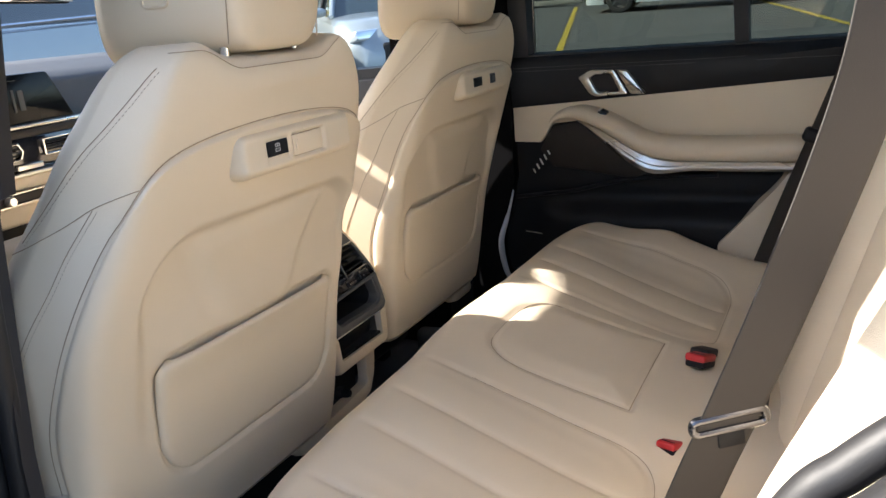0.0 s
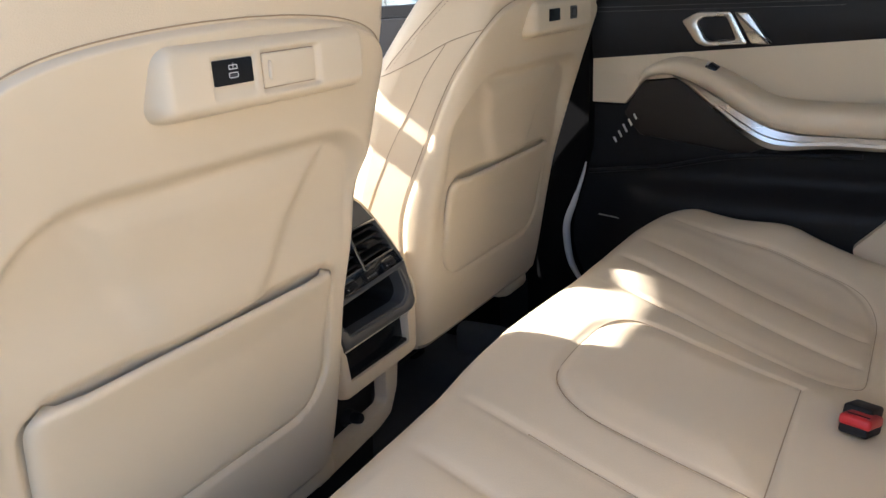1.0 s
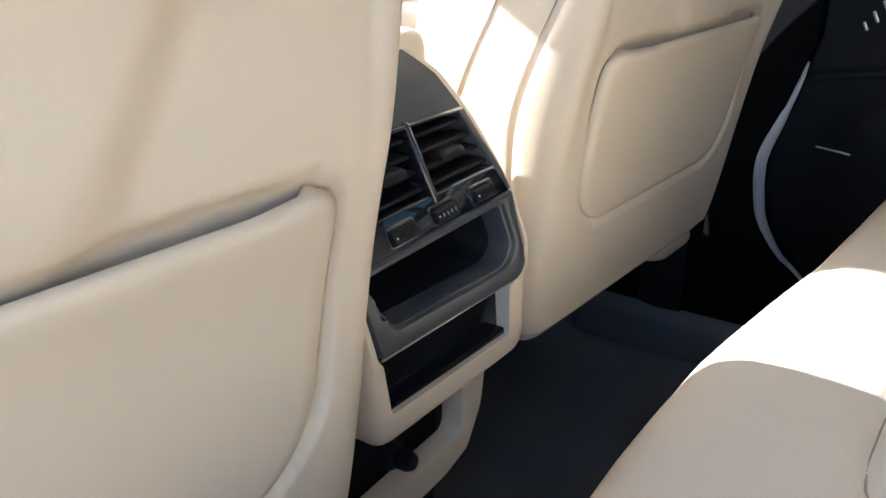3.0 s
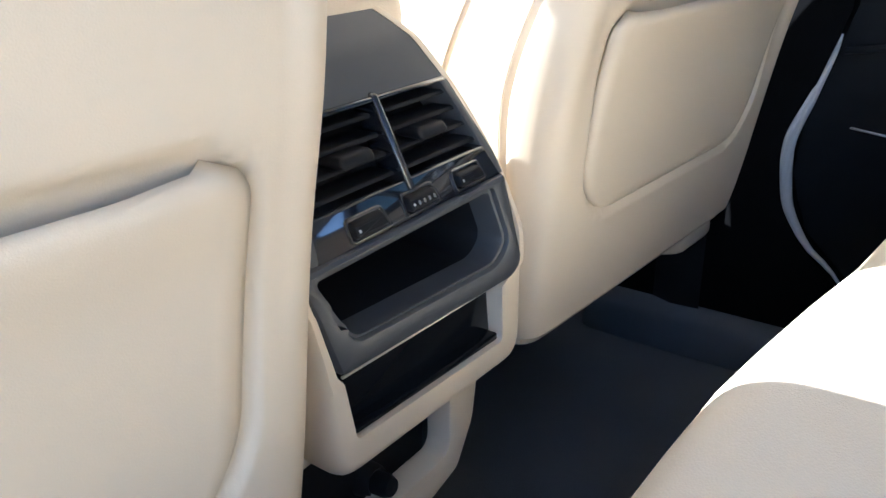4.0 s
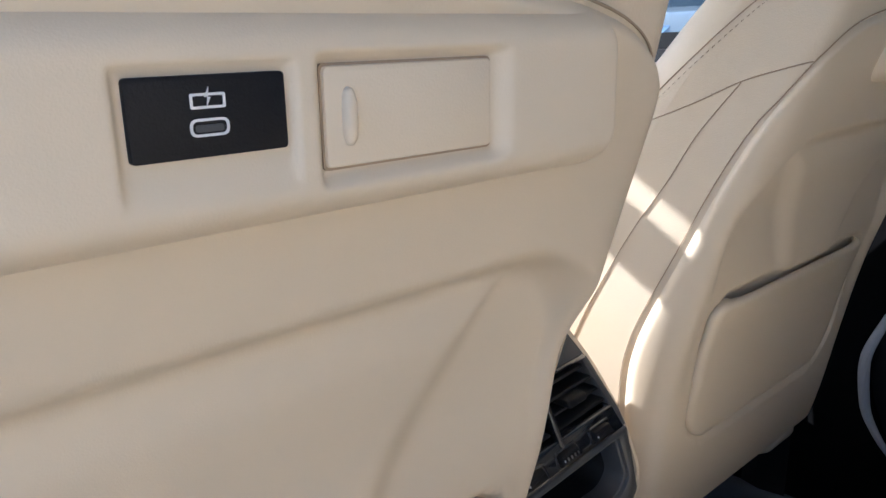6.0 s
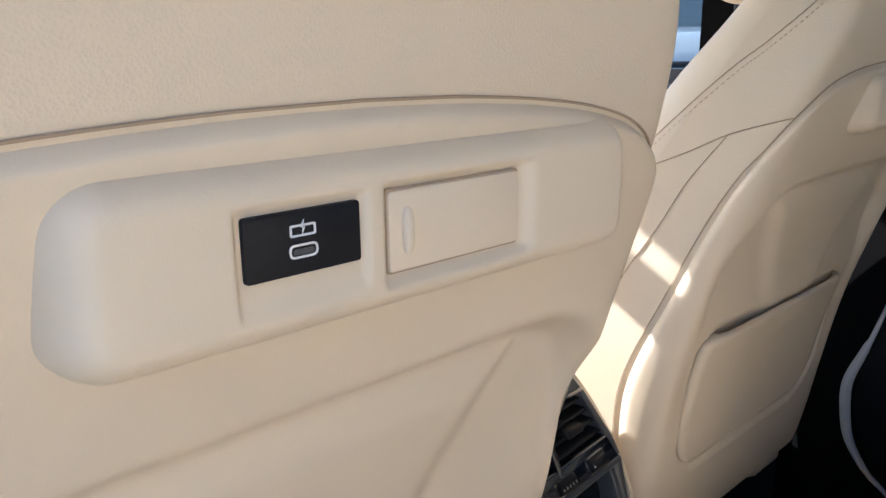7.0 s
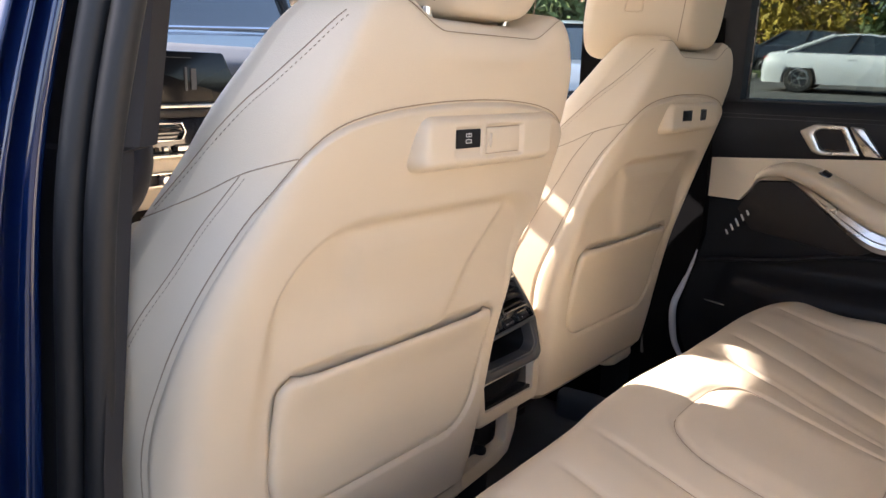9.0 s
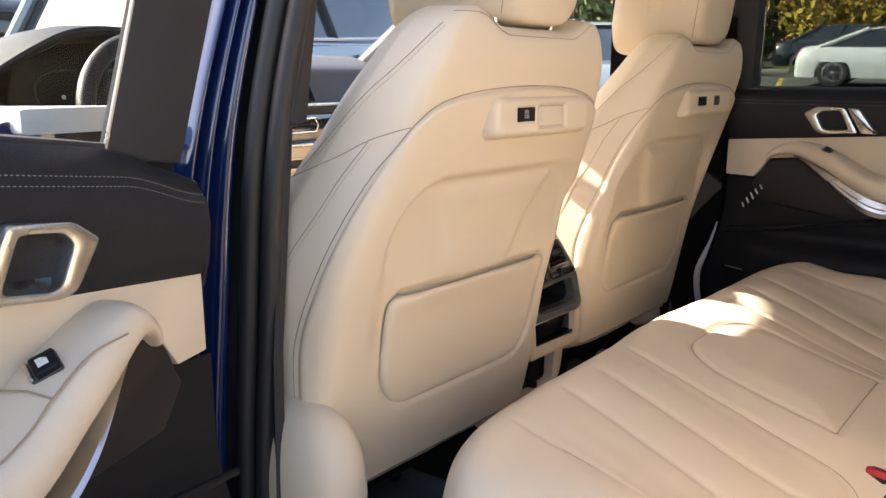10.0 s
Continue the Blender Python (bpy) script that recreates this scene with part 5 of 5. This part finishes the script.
    part("volume_knob", lathe([(0, 0.016), (0.009, 0.016), (0.011, 0.012), (0.011, 0.0)], 24), SATIN, ds, "round volume knob", pose(0.0, 0.992, 1.006, 90))
    part("beige_band", box(0.62, 0.04, 0.05, 0.01, 3, (0.12, 1.04, 0.965)), LEATHER, ds)
    part("lower_dash", boxb(-0.72, 0.72, 1.10, 1.5, 0.55, 0.95, 0.03), BLACK, ds)
    # instrument hood and cluster ahead of the driver
    arch = [(-0.65, 1.20), (-0.568, 1.252), (-0.512, 1.284), (-0.454, 1.312), (-0.40, 1.325), (-0.33, 1.328), (-0.26, 1.322), (-0.20, 1.295), (-0.165, 1.25), (-0.15, 1.17)]
    arch = [(p.x, p.z) for p in spline([(x, 0, z) for x, z in arch], 4)]
    rows = []
    for y, shrink, lift in ((1.10, 0.94, -0.006), (1.03, 0.95, -0.005), (1.003, 0.965, -0.003), (0.998, 0.985, 0.0), (1.003, 1.0, 0.002), (1.03, 1.02, 0.005), (1.10, 1.05, 0.008), (1.20, 1.06, 0.002), (1.30, 1.04, -0.02), (1.40, 1.0, -0.06)):
        rows.append([(-0.40 + (x + 0.40) * shrink, y, 1.14 + (z - 1.14) * (2 * shrink - 1 if shrink < 1 else 1) + lift) for x, z in arch])
    hood = part("instrument_hood", grid_bm(rows), BLACK, ds, "dark arched instrument hood")
    # black sheet for the shade in the hollow under the hood
    part("hood_shade", slab([(x, z) for x, _, z in rows[0]], -1.10, -1.094), SHADED, hood, "", XZ)
    cl = part("instrument_cluster", slab(rounded([(-0.56, 1.12), (-0.20, 1.12), (-0.22, 1.262), (-0.53, 1.262)], 0.02), -1.06, -1.045), SCREEN, ds, "dark instrument cluster", XZ)
    for s in (-1, 1):
        curve = spline([(-0.375 + s * dx, 1.042, z) for dx, z in ((0.028, 1.243), (0.075, 1.241), (0.105, 1.230), (0.121, 1.207), (0.113, 1.178), (0.085, 1.150), (0.05, 1.142))], 5)
        part("gauge_arc", tube(curve, 0.0009, 6), GREYP, cl, "thin bright gauge outline")
        part("gauge_light", lathe([(0, 0.001), (0.004, 0.001), (0.0045, 0.0)], 14), SATIN, cl, "", pose(-0.375 + s * 0.062, 1.044, 1.19, 90))
    # selector and cup tray between the front seats
    part("selector_panel", boxb(-0.085, 0.105, 0.66, 1.0, 0.86, 0.885, 0.008), GLOSS, ds)
    part("selector_lever", blob(0.022, 0.03, 0.045, 2.6, (-0.02, 0.80, 0.92)), CHROME, ds, "chrome selector lever")


dashboard()


def steering_wheel():
    sw = thing("steering_wheel", "dark leather steering wheel", "steering wheel", (-0.39, 0.82, 1.08))
    m = pose(-0.386, 0.76, 1.142, 68, 0, 0)
    part("wheel_rim", tube([m @ Vector((0.168 * math.cos(a), 0.168 * math.sin(a), 0)) for a in (2 * math.pi * k / 64 for k in range(64))], 0.0165, 14, True), PAD, sw, "black leather rim")
    part("wheel_hub", blob(0.075, 0.065, 0.03, 2.5), PAD, sw, "", m @ Matrix.Translation((0, 0, -0.02)))
    for a in (0, 180, 270):
        part("wheel_spoke", box(0.12, 0.035, 0.018, 0.006, 3, (0.115, 0, -0.012)), GREYP, sw, "", m @ pose(0, 0, 0, 0, 0, a))
    for a in (0, 180):
        plate = part("spoke_plate", slab(rounded([(0.070, -0.012), (0.140, -0.006), (0.140, 0.012), (0.070, 0.016)], 0.004), -0.003, 0.001, 0.001), SATIN, sw, "satin metal spoke plate", m @ pose(0, 0, 0, 0, 0, a))
        for dx in (0.085, 0.105, 0.125):
            part("spoke_button", box(0.012, 0.010, 0.003, 0.001, 2, (dx, 0.002, 0.002)), BLACK, plate, "", m @ pose(0, 0, 0, 0, 0, a))
    part("wheel_badge", lathe([(0, 0.004), (0.018, 0.003), (0.02, 0.0)], 24), SATIN, sw, "", m @ Matrix.Translation((0, 0, 0.009)))
    part("steering_column", tube([m @ Vector((0, 0, -0.02)), m @ Vector((0, 0, -0.30))], 0.045, 12), BLACK, sw)


steering_wheel()


# ---- the car park ----
def wheel(parent, m, r, w, rimmat):
    w_ob = part("wheel", lathe([(r * 0.70, -w / 2), (r * 0.93, -w / 2), (r, -w / 2 + 0.03), (r, w / 2 - 0.03), (r * 0.93, w / 2), (r * 0.70, w / 2), (r * 0.68, 0), (r * 0.70, -w / 2)], 40), TYRE, parent, "", m)
    part("rim", lathe([(r * 0.70, w / 2), (r * 0.66, w / 2 + 0.004), (r * 0.63, w / 2 - 0.03), (r * 0.60, -w / 2)], 40), rimmat, w_ob, "", m)
    part("brake_disc", lathe([(0, -0.02), (r * 0.5, -0.02), (r * 0.5, -0.03)], 24), GREYP, w_ob, "", m)
    for k in range(5):
        for d in (-0.16, 0.16):
            a = 2 * math.pi * k / 5 + d
            part("spoke", box(r * 0.56, r * 0.085, 0.03, 0.006, 2, (r * 0.37, 0, w / 2 - 0.03)), rimmat, w_ob, "", m @ Matrix.Rotation(a, 4, "Z") @ Matrix.Rotation(-d * 0.9, 4, "Z"))
    part("hub_cap", lathe([(0, w / 2), (r * 0.12, w / 2 - 0.005), (r * 0.14, w / 2 - 0.04)], 16), rimmat, w_ob, "", m)


def body_outside():
    """Painted wings and quarters with wheel arches, bumpers and wheels of the car itself."""
    YZ = Matrix(((0, 0, 1, 0), (1, 0, 0, 0), (0, 1, 0, 0), (0, 0, 0, 1)))
    for s in (-1, 1):
        for yc, run in ((2.10, [(1.58, 0.30), (1.58, 1.02), (2.2, 1.0), (2.85, 0.93), (3.02, 0.80), (3.02, 0.35)]), (-1.02, [(-1.96, 0.36), (-1.96, 1.18), (-1.2, 1.2), (-0.98, 1.2), (-0.60, 0.56), (-0.56, 0.34)])):
            arch = [(yc + 0.42 * math.cos(a), 0.36 + 0.42 * math.sin(a)) for a in (math.pi * k / 14 for k in range(15))]
            arch = [(y, z) for y, z in arch if min(p[0] for p in run) < y < max(p[0] for p in run)]
            poly = run + (arch if run[-1][0] > yc else arch[::-1])
            part("wing", slab(poly, min(s * 0.90, s * 0.95), max(s * 0.90, s * 0.95), 0.012), PAINT, body, "blue painted wing", YZ)
            wheel(body, pose(s * 0.85, yc, 0.37 + ground_z(s * 0.85, yc), -90, 0, 90) if s > 0 else pose(s * 0.85, yc, 0.37 + ground_z(s * 0.85, yc), 90, 0, 90), 0.37, 0.24, SATIN)
    part("front_bumper", box(1.86, 0.16, 0.52, 0.07, 4, (0, 3.02, 0.62)), PAINT, body, "blue front bumper")
    part("grille", box(0.62, 0.05, 0.24, 0.04, 3, (0, 3.09, 0.72)), BLACK, body, "dark grille")
    part("rear_bumper", box(1.84, 0.14, 0.42, 0.06, 4, (0, -1.98, 0.55)), PAINT, body, "blue rear bumper")
    part("tailgate_skin", box(1.62, 0.03, 0.48, 0.012, 3, (0, -1.965, 0.98)), PAINT, body, "blue tailgate")
    for s in (-1, 1):
        part("headlamp", box(0.34, 0.12, 0.11, 0.03, 3, (s * 0.68, 3.02, 0.84)), LAMPCLEAR, body, "clear headlamp")
        part("tail_lamp", box(0.36, 0.06, 0.12, 0.02, 3, (s * 0.66, -1.985, 1.02)), LAMPRED, body, "red tail lamp")


body_outside()


def car(label, m, paint, L, W, belt, roof, cabin, hood=0.9, suv=False, group="parked cars"):
    """A parked car. x forward from its middle, y to its left, z up. cabin: x of screen base, roof front, roof rear, tail of glass."""
    ob = thing("parked_car", label, "car", m.translation, group)
    r = 0.37 if suv else 0.335
    h = L / 2
    c0, c1, c2, c3 = cabin
    top = ease([-h, -h + 0.12, c3, 0, c0, h - 0.45, h - 0.08, h], [belt * 0.78, belt * 0.96, belt * 1.02, belt, belt * 0.99, hood, hood * 0.8, hood * 0.62])
    plan = ease([-h, -h + 0.1, -h + 0.5, 0, h - 0.7, h - 0.2, h], [0.80, 0.92, 1.0, 1.0, 0.99, 0.88, 0.66])
    rows = []
    wb = h - 0.88
    for k in range(145):
        x = -h + L * k / 144
        t, p, z0 = top(x), plan(x) * W / 2, 0.22
        arch = max((math.sqrt(max(0, (r + 0.05) ** 2 - (x - cx_) ** 2)) + r for cx_ in (-wb, wb) if abs(x - cx_) < r + 0.05), default=0)
        zl = max(z0, arch * 0.985)
        sec = [(0.0, t + 0.03), (0.55, t + 0.024), (0.84, t), (0.93, t - 0.06), (0.985, t - (t - z0) * 0.35), (1.0, t - (t - z0) * 0.5), (0.985, zl if arch else z0 + 0.18), (0.95, zl if arch else z0), (0.7, z0 if not arch else z0)]
        half = [(x, p * a, max(z, 0.2)) for a, z in sec]
        rows.append(half + [(x, -y, z) for x, y, z in half[::-1]][:-1])
    part("body", grid_bm(rows, True, True), paint, ob, "", m, sharp=38)
    # glasshouse and roof
    def house(off, z0, z1, zoff):
        rows = []
        for x, z, w in ((c0 + off, z0, 0.86), (c1 + off * 0.3, z1 - 0.035, 0.70), ((c1 + c2) / 2, z1, 0.68), (c2 - off * 0.3, z1 - 0.03, 0.70), (c3 - off, z0, 0.84)):
            rows.append([(x, W / 2 * w, z), (x, W / 2 * w * 0.5, z + 0.02 * (z > z0 + 0.1)), (x, -W / 2 * w * 0.5, z + 0.02 * (z > z0 + 0.1)), (x, -W / 2 * w, z)])
        return rows
    g = house(0, belt - 0.02, roof - 0.02, 0)
    bm = grid_bm(g)
    for s in (0, 3):
        bm.faces.new([bm.verts.new(row[s]) for row in g])
    part("glasshouse", bm, DGLASS, ob, "dark car windows", m, sharp=20)
    rr = []
    for x, z, w in ((c1 + 0.06, roof - 0.05, 0.715), ((c1 * 2 + c2) / 3, roof - 0.005, 0.70), ((c1 + 2 * c2) / 3, roof, 0.70), (c2 - 0.06, roof - 0.04, 0.715)):
        rr.append([(x, W / 2 * w * a, z + 0.02 * (1 - a * a) - 0.025 * (abs(a) > 0.95)) for a in (-1, -0.9, -0.5, 0, 0.5, 0.9, 1)])
    part("roof", grid_bm(rr), paint, ob, "", m, sharp=60)
    for s in (-1, 1):
        y1, y0 = s * W / 2 * 0.705, s * W / 2 * 0.86
        for a, b, rad in (((c0 + 0.03, y0, belt), (c1 + 0.03, y1, roof - 0.04), 0.035), ((c3 - 0.03, y0, belt), (c2 - 0.03, y1, roof - 0.04), 0.05), (((c0 + c3) / 2 - 0.1, y0, belt), ((c1 + c2) / 2, y1, roof - 0.02), 0.03)):
            part("roof_pillar", tube([a, b], rad, 8), paint if rad > 0.03 else BLACK, ob, "", m)
        part("belt_line", tube([(c0 - 0.1, s * W / 2 * 0.88, belt - 0.005), (c3 + 0.1, s * W / 2 * 0.87, belt + 0.01)], 0.014, 6), CHROME, ob, "bright belt line", m)
        part("tail_lamp", box(0.16, 0.38, 0.13, 0.03, 3), LAMPRED, ob, "red tail lamp", m @ pose(-h + 0.10, s * W * 0.33, belt * 0.83, 0, 0, -s * 24))
        part("headlamp", box(0.25, 0.36, 0.12, 0.03, 3), LAMPCLEAR, ob, "clear headlamp", m @ pose(h - 0.20, s * W * 0.31, hood * 0.82, 0, -12, -s * 28))
        part("door_mirror", blob(0.08, 0.1, 0.06, 2.5, (c0 - 0.15, s * (W / 2 * 0.93 + 0.08), belt + 0.06)), paint, ob, "", m)
        part("door_handle", box(0.18, 0.02, 0.025, 0.006, 2, (-0.35, s * W / 2 * 0.975, belt - 0.13)), paint, ob, "", m)
        for cx_ in (-wb, wb):
            wheel(ob, m @ pose(cx_, s * (W / 2 - 0.12), r, -90 * s, 0, 0), r, 0.22, SATIN)
    part("grille", box(0.05, W * 0.42, 0.22, 0.03, 3, (h - 0.02, 0, hood * 0.62)), BLACK, ob, "dark grille", m)
    part("number_plate", box(0.01, 0.5, 0.11, 0, 1, (-h - 0.002, 0, belt * 0.62)), WHITE, ob, "", m)
    return ob


def on_ground(x, y, turn):
    """A car's place on the ground, tilted as the ground is there."""
    z = ground_z(x, y)
    gx, gy = (ground_z(x + 1, y) - ground_z(x - 1, y)) / 2, (ground_z(x, y + 1) - ground_z(x, y - 1)) / 2
    return Matrix(((1, 0, 0, x), (0, 1, 0, y), (gx, gy, 1, z), (0, 0, 0, 1))) @ Matrix.Rotation(radians(turn), 4, "Z")


COUPE = (1.05, 0.25, -0.75, -1.75)
SUVC = (1.15, 0.55, -1.55, -2.15)
SEDAN = (1.0, 0.35, -0.95, -1.7)
car("white coupe parked beyond a yellow line", on_ground(20.4, 1.40, -90), CARWHITE, 4.64, 1.85, 0.93, 1.38, COUPE, 0.86)
car("pale silver estate car parked across the bonnet", on_ground(4.1, 4.9, 4), CARPALE, 5.0, 1.98, 1.28, 1.85, (1.3, 0.6, -2.05, -2.3), 1.15, True)
car("silver car parked facing the passenger side", on_ground(9.0, 4.4, 215), CARSILVER, 4.6, 1.85, 0.95, 1.45, SEDAN, 0.92)
car("dark car with a wide grille parked far ahead", on_ground(9.0, 20.2, 243), CARDARK, 4.8, 1.9, 0.98, 1.46, SEDAN, 0.92)
car("white sport utility car parked far ahead", on_ground(12.2, 25.0, 150), CARWHITE, 4.7, 1.92, 1.10, 1.70, SUVC, 1.05, True)
car("dark car parked behind the white coupe", on_ground(27.0, 3.4, -90), CARDARK, 4.7, 1.88, 1.0, 1.5, SEDAN, 0.95)
car("blue sport utility car parked by the trees", on_ground(16.0, 8.6, 200), CARGREY, 4.7, 1.9, 1.08, 1.66, SUVC, 1.02, True)

for k in range(4):
    y = -6.55 + 4.73 * k                      # where the line crosses x = 13.6
    pts = [(x, y + 0.19 * (x - 13.6) + d) for x, d in ((11.0, -0.06), (23.0, -0.06), (23.0, 0.06), (11.0, 0.06))]
    bm = bmesh.new()
    bm.faces.new([bm.verts.new((x, q, ground_z(x, q) + 0.006)) for x, q in pts])
    tagged(part("parking_line", bm, YELLOW, None), "worn yellow parking line on the asphalt", "road marking", "parking lines", "structure")
kerb = tagged(part("kerb", box(0.3, 7.0, 0.16, 0.03, 2), CONCRETE, None, "", Matrix.Translation((24.0, 8.2, ground_z(24.0, 8.2) + 0.07))), "pale concrete kerb by the planting", "kerb", kind="structure")
tagged(part("concrete_planter", boxb(-0.8, 0.8, -0.6, 0.6, 0.0, 0.75, 0.05), CONCRETE, None, "", Matrix.Translation((25.0, 7.0, ground_z(25, 7)))), "beige concrete planter block", "planter")
post = tagged(part("white_post", tube([(24.2, 5.6, ground_z(24.2, 5.6)), (24.2, 5.6, ground_z(24.2, 5.6) + 2.6)], 0.05, 10), WHITE, None), "thin white post beside the kerb", "post")

LEAFG = mat("green_leaves", (0.06, 0.10, 0.025), 0.7, scale=6, bump=0, vary=0.45, second=2.0)
LEAFY = mat("yellow_leaves", (0.42, 0.30, 0.03), 0.7, scale=6, bump=0, vary=0.35, second=2.0)
LEAFR = mat("russet_leaves", (0.13, 0.065, 0.03), 0.7, scale=6, bump=0, vary=0.4, second=2.0)
BARK = mat("grey_bark", (0.10, 0.08, 0.06), 0.9, scale=20, bump=0.6, vary=0.3)


def tree(x, y, h, spread, leaf, label, seed, trunk=0.35, count=3600, size=0.19):
    rng = random.Random(seed)
    ob = thing("tree", label, "tree", (x, y, ground_z(x, y)), "trees round the car park")
    z0 = ground_z(x, y)
    stem = spline([(x, y, z0), (x + 0.1, y, z0 + h * 0.3), (x, y + 0.1, z0 + h * 0.6), (x, y, z0 + h * 0.9)], 5)
    part("trunk", tube(stem, [0.13 * h / 5 * (1 - 0.85 * k / (len(stem) - 1)) for k in range(len(stem))], 8), BARK, ob)
    clumps = []
    for k in range(14):
        a, e = rng.uniform(0, 6.28), rng.uniform(trunk, 1.0)
        rad = spread * math.sin(math.pi * min(1, max(0.12, (e - trunk) / (1 - trunk) * 0.9 + 0.1))) * rng.uniform(0.5, 1.0)
        c = Vector((x + rad * math.cos(a), y + rad * math.sin(a), z0 + h * e))
        clumps.append(c)
        base = Vector((x, y, z0 + h * max(0.15, e - 0.3)))
        part("limb", tube([base, (base + c) / 2 + Vector((0, 0, 0.1)), c], [0.04, 0.025, 0.008], 5), BARK, ob)
    verts, faces = [], []
    for k in range(count):
        c = rng.choice(clumps)
        p = c + Vector((rng.gauss(0, 1), rng.gauss(0, 1), rng.gauss(0, 0.8))) * spread * 0.26
        u = Vector((rng.gauss(0, 1), rng.gauss(0, 1), rng.gauss(0, 1))).normalized()
        v = u.orthogonal().normalized()
        s = size * rng.uniform(0.6, 1.3)
        b = len(verts)
        verts += [p - u * s, p + v * s * 0.5, p + u * s, p - v * s * 0.5]
        faces.append((b, b + 1, b + 2, b + 3))
    me = bpy.data.meshes.new("crown")
    me.from_pydata([tuple(v) for v in verts], [], faces)
    settle("crown", me, leaf, ob, "", False)
    return ob


rng = random.Random(4)
for k, (x, y, h, sp, leaf, label) in enumerate((
    (28.5, 9.2, 6, 2.4, LEAFG, "leafy green tree at the edge of the car park"), (35, 4.6, 7, 2.6, LEAFY, "yellow autumn tree behind the car park"), (34, 1.0, 6.5, 2.4, LEAFG, "leafy green tree at the edge of the car park"),
    (32, -4.0, 6, 2.4, LEAFR, "russet autumn tree behind the car park"), (27, 12.5, 4, 1.8, LEAFG, "small green tree with a low crown"), (25, 17.0, 5, 2.2, LEAFY, "yellow autumn tree behind the car park"),
    (20, 17.5, 5, 2.2, LEAFG, "leafy green tree at the edge of the car park"), (19, 31, 6, 2.6, LEAFG, "leafy green tree at the edge of the car park"), (22, 24, 6, 2.8, LEAFY, "yellow autumn tree behind the car park"),
    (35, -10, 8, 3.0, LEAFG, "leafy green tree at the edge of the car park"), (28, 8.0, 2.6, 1.4, LEAFG, "dense green shrub beside the kerb"), (36, 14, 8, 3.2, LEAFR, "russet autumn tree behind the car park"), (38, 10.5, 8, 3.4, LEAFR, "russet autumn tree behind the car park"), (40, 7.0, 8.5, 3.6, LEAFG, "leafy green tree at the edge of the car park"), (39, 3.5, 8, 3.4, LEAFR, "russet autumn tree behind the car park"))):
    tree(x, y, h, sp, leaf, label, 30 + k, trunk=0.12)
LAWN = mat("lawn", (0.06, 0.085, 0.025), 0.95, scale=30, bump=0.6, vary=0.4)
tagged(part("lawn", boxb(26.0, 60, -30, 40, 1.0, 1.6, 0.1), LAWN, None), "strip of lawn behind the kerb", "lawn", kind="structure")

BRICK = mat("red_brick_wall", (0.30, 0.13, 0.09), 0.85, scale=12, bump=0.3, vary=0.25)
PALE = mat("pale_render", (0.55, 0.53, 0.48), 0.85, scale=6, bump=0.2, vary=0.12)


def building(x, y, w, d, h, wallmat, label):
    ob = thing("building", label, "building", (x, y, 1.4), "buildings behind the trees")
    z0 = 1.0
    part("wall", boxb(x, x + d, y - w / 2, y + w / 2, z0, z0 + h), wallmat, ob)
    part("roof", boxb(x - 0.3, x + d + 0.3, y - w / 2 - 0.3, y + w / 2 + 0.3, z0 + h, z0 + h + 0.4, 0.05), CONCRETE, ob)
    n = int(w / 2.6)
    for s in range(int(h / 3.0)):
        for k in range(n):
            yy = y - w / 2 + (k + 0.5) * w / n
            wd = part("window", boxb(x - 0.06, x + 0.02, yy - 0.6, yy + 0.6, z0 + 1.0 + 3.0 * s, z0 + 2.5 + 3.0 * s), CARWHITE, ob)
            part("pane", boxb(x - 0.08, x - 0.062, yy - 0.52, yy + 0.52, z0 + 1.08 + 3.0 * s, z0 + 2.42 + 3.0 * s), DGLASS, wd)


building(52, 16, 14, 10, 9, BRICK, "red brick building with white windows")
building(48, -8, 14, 10, 7, PALE, "pale rendered building with white windows")
